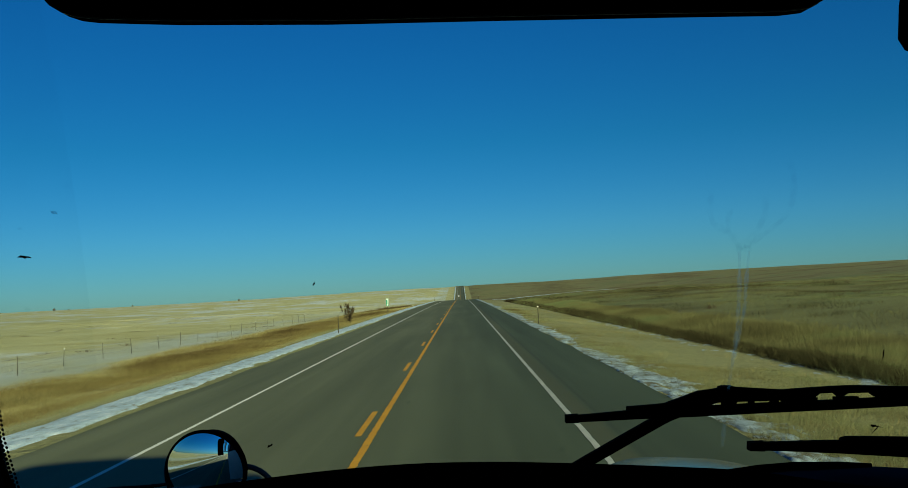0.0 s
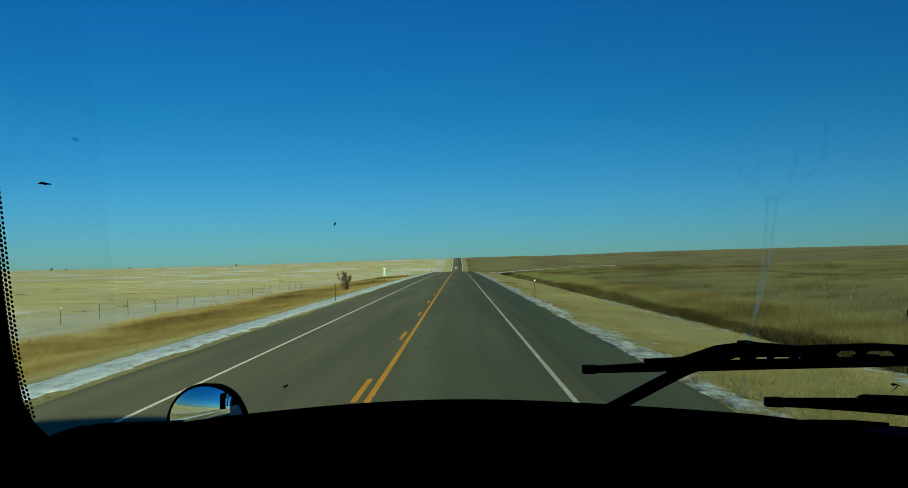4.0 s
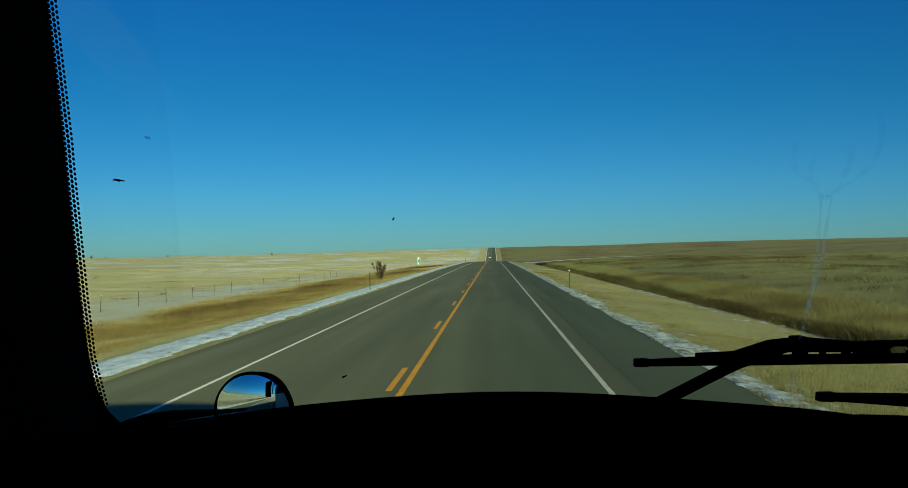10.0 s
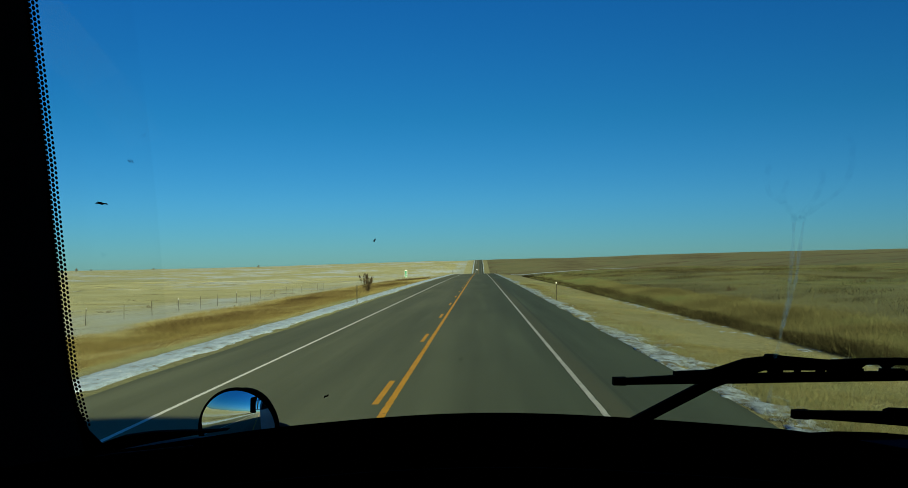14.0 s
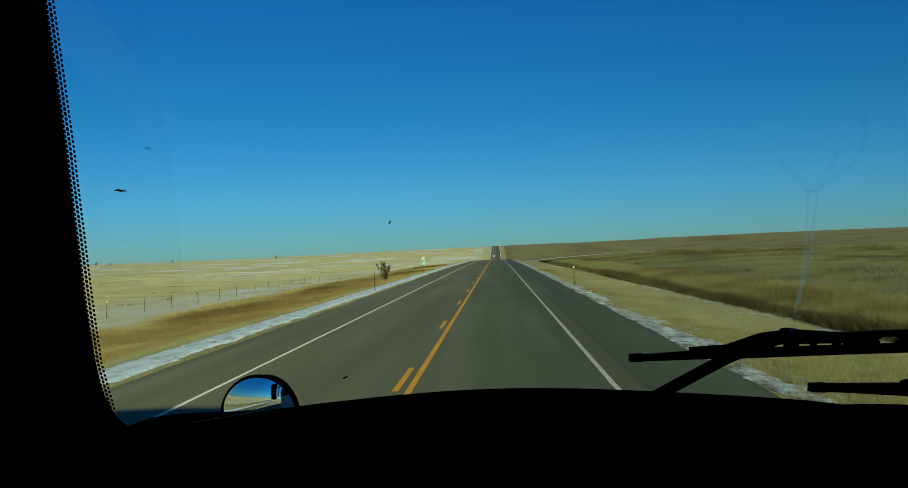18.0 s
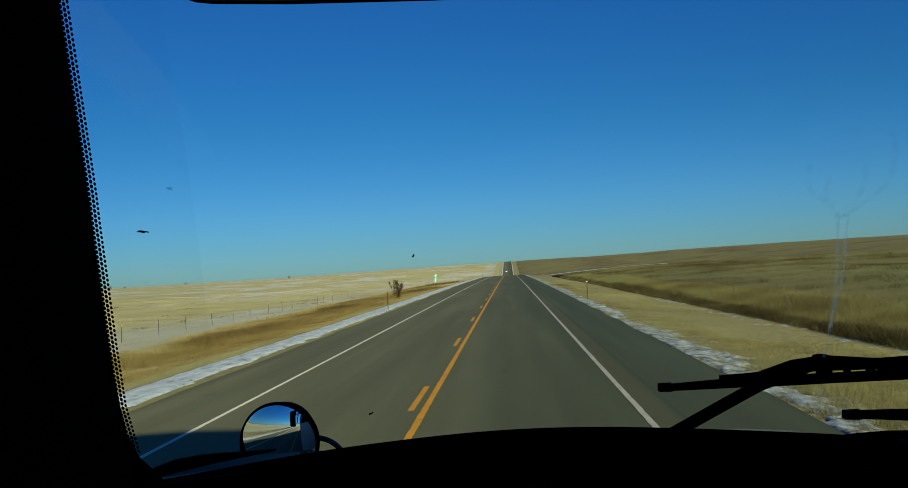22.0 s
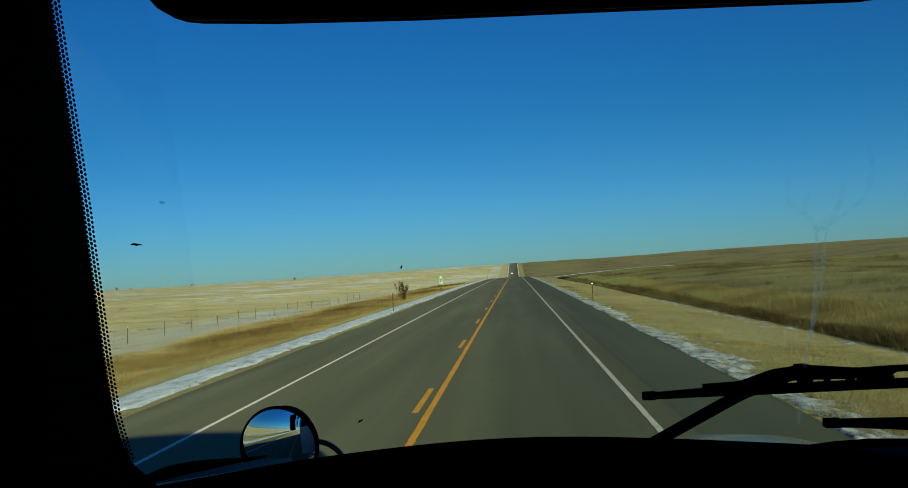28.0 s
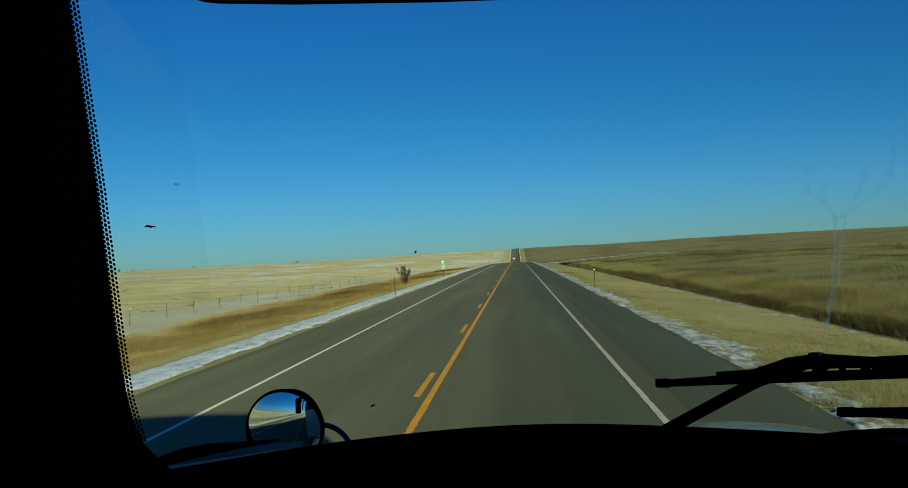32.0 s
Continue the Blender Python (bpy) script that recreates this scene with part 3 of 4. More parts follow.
grass("ditch_brush", -17.5, -13.0, 45, 230, 80, 360, 0.36, 0.014, BROWN_GRASS, 35, "brown scrub clumps on the far bank of the ditch", 1.2, 0.9, 0.75)
grass("ditch_brush", -19.0, -12.0, 24, 170, 130, 130, 0.24, 0.009, DARK_BRUSH, 23, "low dark brush in the ditch grass", 1.5, 0.9, 0.55)
grass("field_brush", -75, -20, 34, 260, 150, 70, 0.12, 0.011, DARK_BRUSH, 20, "small dark brush tufts in the pale field", 1.3, 1.2, 0.6)
grass("verge_grass", 4.7, 11.4, 12, 150, 52000, 12, 0.042, 0.0048, TAN_GRASS, 15, "mown pale tan verge grass", 1.9, 0.9, 0.3)
grass("snow_tuft", 4.35, 5.9, 10, 120, 1300, 26, 0.09, 0.005, TAN_GRASS, 24, "short dry tufts poking through the shoulder snow", 1.8, 0.8, 0.14)
grass("verge_tuft", 5.0, 6.6, 12, 110, 420, 44, 0.13, 0.006, OLIVE_GRASS, 26, "small olive tufts along the edge of the snow", 1.7, 0.8, 0.22)
grass("verge_tuft", 4.9, 9.5, 9, 28, 1400, 50, 0.09, 0.006, OLIVE_GRASS, 30, "olive tufts in the near verge", 1.3, 0.9, 0.3)
# Dark blades in the snow also paint the shadow of the pavement's drop-off.
grass("snow_tuft", 4.2, 5.1, 9, 70, 800, 30, 0.06, 0.006, DARK_BRUSH, 33, "dark stubble in the shoulder snow, doubling as the pavement edge's shadow", 1.7, 0.9, 0.09)
grass("verge_tuft", 5.6, 11.2, 12, 110, 240, 60, 0.12, 0.006, RUST_GRASS, 18, "darker tufts standing in the mown verge", 1.7, 0.8, 0.3)
grass("verge_tuft", 5.0, 5.9, 11, 110, 260, 60, 0.09, 0.006, BROWN_GRASS, 28, "dark brown tufts at the edge of the shoulder snow", 1.7, 0.9, 0.25)
grass("ditch_grass", -12.4, -11.3, 14, 140, 2600, 22, 0.13, 0.007, BROWN_GRASS, 29, "dark brown grass in the bottom of the ditch", 1.8, 0.8, 0.3)
grass("tall_grass", 11.5, 16.0, 14, 200, 24000, 16, 0.34, 0.0065, OLIVE_GRASS, 16, "tall dark brown grass beyond the verge", 1.9, 0.7, 0.45)
grass("ditch_grass", 11.25, 12.3, 14, 230, 15000, 16, 0.30, 0.0075, DARK_BRUSH, 21, "dark grass in the ditch along the verge", 1.9, 0.6, 0.16)
grass("tall_grass", 16.0, 110, 20, 360, 52000, 12, 0.15, 0.008, OLIVE_GRASS, 17, "olive and brown prairie grass on the rising field", 1.6, 0.9, 1.1)
grass("brush", 12.5, 60, 18, 240, 420, 90, 0.32, 0.009, DARK_BRUSH, 19, "dark brown brush in the tall grass", 1.5, 0.8, 0.8)


# ---------------------------------------------------------------- roadside things
def land(x, y):
    return float(max(land_z(x, y), -99))


def delineator_mesh():
    channel = [(-0.03, 0), (-0.018, 0), (-0.012, 0.022), (0.012, 0.022), (0.018, 0), (0.03, 0), (0.03, 0.004), (0.021, 0.005), (0.015, 0.027), (-0.015, 0.027), (-0.021, 0.005), (-0.03, 0.004)]
    return prism(channel, -0.25, 1.22, "z")


def disc(r, y, z, n=16, thick=0.006):
    return prism([(r * math.cos(2 * math.pi * k / n), z + r * math.sin(2 * math.pi * k / n)) for k in range(n)], y - thick, y, "y")


def delineator(x, y, facing, label):
    post = empty("delineator_post", (x, y, land(x, y)), label, "road post", "delineator posts")
    part("steel_post", mesh("steel_post", *delineator_mesh(), STEEL_POST), post)
    if facing:
        part("reflector", mesh("reflector", *disc(0.045, -0.002, 1.17), SIGN_WHITE), post, "round white reflector")
    else:
        part("reflector", mesh("reflector", *disc(0.045, 0.036, 1.17), GREY_METAL), post, "grey back of the reflector")
    return post


for y in (60.5, 275.0):
    delineator(5.05, y, True, "thin dark steel delineator post with a white reflector")
    delineator(-8.2, y, False, "thin dark steel delineator post seen from its back")


def letters(text, size, place, mat, parent, name):
    curve = bpy.data.curves.new(name, "FONT")
    curve.body, curve.size, curve.align_x, curve.align_y, curve.extrude = text, size, "CENTER", "CENTER", 0.001
    probe = bpy.data.objects.new(name, curve)
    scene.collection.objects.link(probe)
    me = bpy.data.meshes.new_from_object(probe.evaluated_get(bpy.context.evaluated_depsgraph_get()))
    bpy.data.objects.remove(probe)
    me.materials.clear()
    me.materials.append(mat)
    ob = part(name, me, parent)
    ob.location, ob.rotation_euler = place, (radians(90), 0, 0)
    return ob


marker = empty("mile_marker", (-9.1, 112.0, land(-9.1, 112.0)), "green mile marker sign with white digits on a steel post", "road sign")
part("steel_post", mesh("steel_post", *prism([(-0.03, 0), (0.03, 0), (0.03, 0.012), (0.012, 0.03), (-0.012, 0.03), (-0.03, 0.012)], -0.3, 1.95, "z"), STEEL_POST), marker)
plate = part("sign_plate", mesh("sign_plate", *box(0, -0.008, 1.5, 0.34, 0.006, 0.94, 0.0), SIGN_GREEN), marker, "green reflective plate")
for sx, sz, cx, cz in ((0.31, 0.014, 0, 1.955), (0.31, 0.014, 0, 1.045), (0.014, 0.91, -0.152, 1.5), (0.014, 0.91, 0.152, 1.5)):
    part("border", mesh("border", *box(cx, -0.0135, cz, sx, 0.003, sz), SIGN_WHITE), plate, "white border stripe")
part("word_bar", mesh("word_bar", *box(0, -0.0135, 1.875, 0.2, 0.003, 0.07), SIGN_WHITE), plate, "white lettering bar")
for digit, z in (("4", 1.68), ("2", 1.43), ("8", 1.18)):
    letters(digit, 0.27, (0, -0.0125, z), SIGN_WHITE, plate, "digit")

FENCE_X = -26.0
fence = empty("wire_fence", (FENCE_X, 20.0, land(FENCE_X, 20)), "old barbed wire fence on steel posts in the snow", "fence")
post_me = mesh("fence_post", *prism([(-0.02, 0), (0.02, 0), (0.02, 0.006), (0.005, 0.006), (0.005, 0.035), (-0.005, 0.035), (-0.005, 0.006), (-0.02, 0.006)], -0.3, 1.15, "z"), STEEL_POST)
tip_me = mesh("post_tip", *box(0, 0.015, 1.11, 0.044, 0.042, 0.085, 0.004), SIGN_WHITE)
tops = []
for k in range(22):
    y = 22.9 + 6.1 * k + 0.5 * math.sin(k * 2.1)
    x = FENCE_X + 0.12 * math.sin(k * 1.7)
    ob = part("fence_post", post_me, fence)
    ob.location = (x - FENCE_X, y - 20.0, land(x, y) - fence.location.z)
    ob.rotation_euler = (radians(2.5 * math.sin(k * 3.1)), radians(3 * math.sin(k * 1.3)), 0)
    if k % 3 == 0:
        part("post_tip", tip_me, ob, "white painted tip")
    tops.append(Vector((x - FENCE_X, y - 20.0, land(x, y) - fence.location.z)))
for h in (0.35, 0.65, 0.98):
    pts = []
    for a, b in zip(tops, tops[1:]):
        pts += [a + Vector((0, 0, h)), (a + b) / 2 + Vector((0, 0, h - 0.03))]
    part("wire", mesh("wire", *tube(pts + [tops[-1] + Vector((0, 0, h))], 0.004, 4), WIRE), fence, "sagging strand of wire")


def shrub(name, x, y, height, spread_, seed, label, twigs=420, fine=0.009):
    """A bare bush: forked stems from the ground and a haze of thin twigs."""
    r = random.Random(seed)
    ob = empty(name, (x, y, land(x, y)), label, "bush")
    stems, tips = [], []
    for k in range(14):
        a = r.uniform(0, 6.28)
        out = r.uniform(0.25, 1.0) * spread_
        p0 = Vector((0.08 * math.cos(a), 0.08 * math.sin(a), -0.1))
        p1 = p0 + Vector((out * 0.35 * math.cos(a), out * 0.35 * math.sin(a), height * 0.38))
        p2 = Vector((out * 0.8 * math.cos(a + 0.2), out * 0.8 * math.sin(a + 0.2), height * r.uniform(0.6, 0.95)))
        stems.append(tube([p0, p1, p2], [0.020, 0.011, 0.004], 5))
        tips += [p0.lerp(p1, r.uniform(0.5, 1)) for _ in range(2)] + [p1.lerp(p2, r.uniform(0, 1)) for _ in range(7)]
    part("stems", mesh("stems", *join(*stems), BARK, True), ob, "dark forked stems")
    verts, faces = [], []
    for k in range(twigs):
        p = r.choice(tips)
        d = Vector((r.gauss(0, 0.5) + p.x * 0.35, r.gauss(0, 0.5) + p.y * 0.35, r.uniform(0.1, 1.0))).normalized() * r.uniform(0.2, 0.55) * height * 0.42
        s = Vector((d.y, -d.x, 0.02)).normalized() * fine
        i = len(verts)
        verts += [p - s, p + s, p + d]
        faces.append((i, i + 1, i + 2))
    tagged(part("twigs", mesh("twigs", verts, faces, TWIG), ob), "fine brown leafless twigs", kind="stuff")
    return ob


shrub("bare_bush", -10.6, 86.0, 2.0, 1.25, 3, "bare brown bush at the roadside", 3400, 0.010)
rnd = random.Random(8)
for k in range(22):
    y = rnd.uniform(75, 230)
    x = -rnd.uniform(22, 34 + y * 0.35)
    tagged(shrub("sage_clump", x, y, rnd.uniform(0.16, 0.28), rnd.uniform(0.8, 1.6), k, "low dark sage clump in the pale field", 900, 0.014), group="sage clumps")
for k in range(16):
    y = rnd.uniform(70, 230)
    x = rnd.uniform(15, 20 + y * 0.4)
    tagged(shrub("sage_clump", x, y, rnd.uniform(0.3, 0.5), rnd.uniform(0.7, 1.3), 50 + k, "low dark brush clump in the olive field", 900, 0.014), group="sage clumps")


def far_tree(x, y, height, seed):
    r = random.Random(seed)
    ob = empty("distant_tree", (x, y, land(x, y)), "small dark tree far off on the plain", "tree", "distant trees")
    trunk = tube([(0, 0, -0.3), (0.1, 0, height * 0.35), (0.2, 0.1, height * 0.8)], [height * 0.045, height * 0.03, height * 0.01], 6)
    part("trunk", mesh("trunk", *trunk, BARK, True), ob)
    verts, faces = [], []
    for k in range(260):
        a, u = r.uniform(0, 6.28), r.uniform(0.2, 1.0)
        rad = height * 0.5 * math.sin(math.pi * min(0.95, u * 0.9 + 0.05)) * r.uniform(0.3, 1.0)
        c = Vector((rad * math.cos(a), rad * math.sin(a), height * u))
        e = [Vector((r.gauss(0, 1), r.gauss(0, 1), r.gauss(0, 1))) * height * 0.06 for _ in range(3)]
        i = len(verts)
        verts += [c + q for q in e]
        faces.append((i, i + 1, i + 2))
    tagged(part("crown", mesh("crown", verts, faces, TWIG), ob), kind="stuff")


for k, (x, y, h) in enumerate(((-560, 1250, 4.5), (-545, 1262, 3), (-470, 1300, 3.5), (-330, 1350, 4), (-600, 1180, 3))):
    far_tree(x, y, h, k)

# side track with drifted snow
rows = []
for x in np.arange(4.1, 120, 1.5):
    yc = 262 + 6 * math.exp(-(x - 4) / 8) + 0.05 * x
    hw = 3.2 + 5 * math.exp(-(x - 4) / 4)
    rows.append([(x, yc + hw * s, float(land_z(x, yc + hw * s)) + 0.10 + 0.03 * (1 - s * s)) for s in (-1, -0.5, 0, 0.5, 1)])
tagged(part("side_track", mesh("side_track", *sheet(rows), DIRT, True)), "dirt farm track joining the highway", "track", kind="structure")
for k, off in enumerate((-2.6, 2.2)):
    rows = []
    for x in np.arange(9, 46 - 14 * k, 1.2):
        yc = 262 + 6 * math.exp(-(x - 4) / 8) + 0.05 * x + off + 0.4 * math.sin(x * 0.4 + k)
        wd = (1.1 + 0.7 * math.sin(x * 0.23 + k * 2)) * min(1.0, (47 - 14 * k - x) / 12)
        rows.append([(x, yc - wd, float(land_z(x, yc - wd)) + 0.13), (x, yc, float(land_z(x, yc)) + 0.19), (x, yc + wd, float(land_z(x, yc + wd)) + 0.13)])
    tagged(part("snow_drift", mesh("snow_drift", *sheet(rows), SNOW, True)), "drifted snow along the farm track", "snow", kind="stuff")

# far vehicle on the opposite hill
van = empty("pickup_truck", (-3.4, 1120.0, float(pave_z(-3.4, 1120.0))), "small white pickup far ahead on the opposite slope", "vehicle")
part("body", mesh("body", *join(box(0, 0, 0.75, 1.95, 5.4, 0.6, 0.08), box(0, 0.3, 1.3, 1.75, 2.3, 0.6, 0.12)), WHITE_BODY), van)
part("windshield", mesh("windshield", *box(0, -0.88, 1.3, 1.5, 0.06, 0.42, 0.0), BLUE), van, "dark windshield")
for sx in (-0.75, 0.75):
    for sy in (-1.7, 1.7):
        part("wheel", mesh("wheel", *[(lambda v, f: ([(p[0] + sx, p[1] + sy, p[2] + 0.38) for p in v], f))(*prism([(0.38 * math.cos(k * 0.393), 0.38 * math.sin(k * 0.393)) for k in range(16)], -0.12, 0.12, "x"))][0], RUBBER), van)

# ---------------------------------------------------------------- the truck that the camera rides in
truck = empty("truck", (0.6, 0.0, 0.0), "dark blue long-nosed truck with a black cab interior", "truck")
OX = -0.6


def inside(name, data, mat, label="", parent=None, smooth_=False):
    """A part of the truck, given in the driver's frame: x from the eye, z from eye height."""
    v, f = data
    v = [(p[0] + OX, p[1], p[2] + EYE) for p in v]
    return part(name, mesh(name, v, f, mat, smooth_), parent or truck, label)


def glass_y(x, z):
    return 1.03 - 0.33 * z - (0.75 if x < 0.08 else 0.3) * (x - 0.08) ** 2


def on_glass(x, z, off=0.0):
    return Vector((x, glass_y(x, z) + off, z))


# windshield
xs, zs = np.linspace(-0.47, 1.72, 40), np.linspace(-0.27, 0.52, 14)
pane = inside("windshield", sheet([[on_glass(x, z) for x in xs] for z in zs]), GLASS, "curved clear windshield with bug marks", smooth_=True)
pane.visible_shadow = False

# frit: a solid band and a honeycomb of dots along the pillar
FX = -0.3695


def frit_x(z):
    return FX - 0.030 * max(0.0, 0.12 - z) + 0.018 * max(0.0, z - 0.10) + 0.014 * max(0.0, z + 0.02) + 0.10 * max(0.0, -0.08 - z)


band = sheet([[on_glass(frit_x(z) - 0.0074 + d + (0.50 * max(0.0, -0.124 - z) if d > -0.05 else 0.0), z, -0.004) for d in (-0.19, -0.1, -0.04, 0.0)] for z in np.linspace(-0.27, 0.52, 30)])
inside("frit_band", band, FRIT, "black printed edge of the glass", pane)
verts, faces = [], []
pitch = 0.0044
for col, (across, share) in enumerate(((-0.0073, 0.47), (-0.0047, 0.45), (-0.0021, 0.37))):
    for row in range(int(0.62 / pitch)):
        z = -0.128 + (row + 0.5 * (col % 2)) * pitch
        c, rad = on_glass(frit_x(z) + across, z, -0.003), pitch * share
        i = len(verts)
        for k in range(8):
            w_ = (k + 0.5) * math.pi / 4
            verts.append(c + Vector((0.84 * rad * math.cos(w_), -0.33 * rad * math.sin(w_), rad * math.sin(w_))))
        faces.append(tuple(range(i, i + 8)))
dots = inside("frit_dots", (verts, faces), FRIT, "honeycomb of black printed dots", pane)

# bug marks, smears and the painted edge reflection on the glass
def blot(x, z, w_, h_, tilt, seed, mat=None, off=-0.002, n=17):
    r = random.Random(seed)
    pts = []
    for k in range(n):
        a = 2 * math.pi * k / n
        q = r.uniform(0.35, 1.25)
        u, v = w_ * q * math.cos(a), h_ * q * math.sin(a)
        pts.append(on_glass(x + u * math.cos(tilt) - v * math.sin(tilt), z + u * math.sin(tilt) + v * math.cos(tilt), off))
    return pts, [tuple(range(n))]


for k, (x, z, w_, h_, tilt) in enumerate(((-0.3405, 0.0876, 0.0046, 0.0015, -0.12), (-0.0968, 0.0515, 0.0026, 0.0012, 1.0), (-0.1577, -0.1188, 0.0030, 0.0014, 0.6), (0.490, -0.051, 0.0075, 0.0009, 1.5), (0.487, -0.1285, 0.0038, 0.0024, 0.2), (0.4885, -0.1325, 0.0050, 0.0007, 0.9), (0.490, -0.129, 0.0052, 0.0007, -0.3))):
    inside("bug_mark", blot(x, z, w_, h_, tilt, k), BUG, "small dark dried bug mark", pane)
for k, (x, z, w_, h_) in enumerate(((-0.0081, -0.083, 0.0032, 0.0028), (0.0319, 0.047, 0.0014, 0.0012), (-0.34, 0.113, 0.002, 0.0013), (-0.301, 0.151, 0.0026, 0.002), (0.16, -0.146, 0.004, 0.003), (-0.02, 0.11, 0.0022, 0.001), (-0.345, 0.04, 0.002, 0.003))):
    inside("dirt_speck", blot(x, z, w_, h_, 0.3, 20 + k), FAINT, "faint grey speck", pane)


inside("bug_mark", blot(-0.313, 0.127, 0.0032, 0.0015, -0.5, 41), MARK, "half-worn bug mark", pane)


def smear(points, width, seed):
    r = random.Random(seed)
    rows = []
    for k, (x, z) in enumerate(points):
        x2, z2 = points[min(k + 1, len(points) - 1)]
        x1, z1 = points[max(k - 1, 0)]
        d = Vector((x2 - x1, z2 - z1)).normalized()
        w_ = width * r.uniform(0.6, 1.2)
        rows.append([on_glass(x - d.y * w_, z + d.x * w_, -0.0025), on_glass(x + d.y * w_, z - d.x * w_, -0.0025)])
    return sheet(rows)


for k, (line, width) in enumerate((
        ([(0.3345, -0.150), (0.338, -0.090), (0.3425, -0.055), (0.3466, -0.011), (0.3469, 0.024), (0.3457, 0.063)], 0.0021),
        ([(0.3440, -0.050), (0.3500, -0.012), (0.3528, 0.003), (0.3535, 0.034), (0.3551, 0.063)], 0.0019))):
    us = np.linspace(line[0][1], line[-1][1], 22)
    inside("water_streak", smear([(float(np.interp(u, [q[1] for q in line], [q[0] for q in line])), u) for u in us], width, 1 + k), SMEAR, "faint grey streak running down the glass", pane)
for k, (line, width) in enumerate((
        ([(0.346, 0.063), (0.3445, 0.070), (0.3344, 0.083), (0.326, 0.088), (0.3184, 0.093), (0.315, 0.105), (0.316, 0.122)], 0.0034),
        ([(0.354, 0.062), (0.3545, 0.072), (0.3623, 0.083), (0.367, 0.093), (0.3709, 0.104), (0.3677, 0.117)], 0.0036),
        ([(0.356, 0.070), (0.3733, 0.082), (0.386, 0.092), (0.3928, 0.101), (0.396, 0.120), (0.3951, 0.135), (0.391, 0.148)], 0.0030),
        ([(0.344, 0.066), (0.350, 0.071), (0.357, 0.068)], 0.0048),
        ([(0.3344, 0.083), (0.333, 0.094), (0.336, 0.106)], 0.0028))):
    t_ = np.linspace(0, len(line) - 1, 5 * len(line))
    inside("water_ring", smear([(float(np.interp(u, range(len(line)), [q[0] for q in line])), float(np.interp(u, range(len(line)), [q[1] for q in line]))) for u in t_], width, 11 + k), RING, "faint branching smear", pane)
# Reflection of the windshield's edge, painted as a slightly darkening film.
dull = sheet([[on_glass(x, z, -0.0015) for x in (-0.40, -0.36, -0.32, -0.300 + 0.004 * math.sin(z * 9))] for z in np.linspace(-0.08, 0.5, 20)])
inside("reflection_strip", dull, BAND, "faint edge reflection beside the pillar, drawn as a tinted film", pane)

# dashboard: crowned top with a padded front lip
DX = [-0.6, -0.40, -0.299, -0.275, -0.244, -0.222, -0.1945, -0.173, -0.146, -0.12, -0.06, 0.005, 0.069, 0.132, 0.2, 0.28, 0.32, 0.36, 0.6, 1.75]
DZ = [-0.155, -0.132, -0.1185, -0.1157, -0.1117, -0.1089, -0.1052, -0.1028, -0.0998, -0.0978, -0.0930, -0.0905, -0.0920, -0.0962, -0.1018, -0.1092, -0.1182, -0.1248, -0.148, -0.17]
dash_x = np.concatenate([np.linspace(-0.56, 0.45, 60), np.linspace(0.48, 1.74, 20)])
DENSE = np.linspace(-0.6, 1.75, 500)
DZS = np.convolve(np.pad(np.interp(DENSE, DX, DZ), 7, mode="edge"), np.ones(15) / 15, mode="valid")


def dash_z(x):
    return float(np.interp(x, DENSE, DZS))


profile = [(0.30, -0.75), (0.34, -0.40), (0.42, -0.16), (0.52, -0.055), (0.62, -0.012), (0.68, -0.002), (0.72, 0.0), (0.76, -0.005), (0.82, -0.030), (0.87, -0.075), (0.90, -0.16)]
rows = [[(x, y - 0.10 * max(0, abs(x - 0.08) - 0.2) ** 1.5, dash_z(x) + dz) for x in dash_x] for y, dz in profile]
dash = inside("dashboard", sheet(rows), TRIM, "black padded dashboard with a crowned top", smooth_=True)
inside("dash_seam", tube([(x, 0.60 - 0.1 * max(0, abs(x - 0.08) - 0.2) ** 1.5, dash_z(x) - 0.016) for x in dash_x[::3]], 0.003, 6), RUBBER, "stitched seam", dash)

# cowl outside the glass
rows = [[(x, 1.02 + d - 0.3 * (x - 0.08) ** 2 * (1 if x > 0.08 else 2.2), -0.262 + 0.108 * float(smooth(-x, 0.02, 0.2)) + dz - 0.02 * abs(x - 0.5)) for x in np.linspace(-0.48, 1.7, 24)] for d, dz in ((0.0, -0.05), (0.06, -0.0), (0.14, -0.005), (0.24, -0.03))]
cowl = inside("cowl", sheet(rows), COWL_GREY, "dark slate cowl below the windshield", smooth_=True)
for x in (0.62, 0.86):
    inside("cowl_vent", box(x, 1.10, -0.252, 0.16, 0.10, 0.02, 0.008), RUBBER, "black cowl vent", cowl)

ridge = [(0.30, -0.198), (0.327, -0.1865), (0.346, -0.182), (0.384, -0.1775), (0.421, -0.1745), (0.466, -0.1735), (0.50, -0.1735), (0.56, -0.177), (0.66, -0.19), (0.8, -0.205)]
inside("cowl_lip", tube([(x, glass_y(x, z) + 0.03, z - 0.006) for x, z in ridge[:7]], [0.003, 0.004, 0.005, 0.006, 0.006, 0.005, 0.003], 8), RUBBER, "black rubber lip of the cowl", cowl, True)
inside("cowl_panel", sheet([[(x, glass_y(x, z) + 0.03 + dy, z + dz) for x, z in ridge] for dy, dz in ((-0.002, -0.006), (-0.03, -0.03), (-0.06, -0.07))]), CAB_BLUE, "dark blue cowl panel", cowl, True)
rows = []
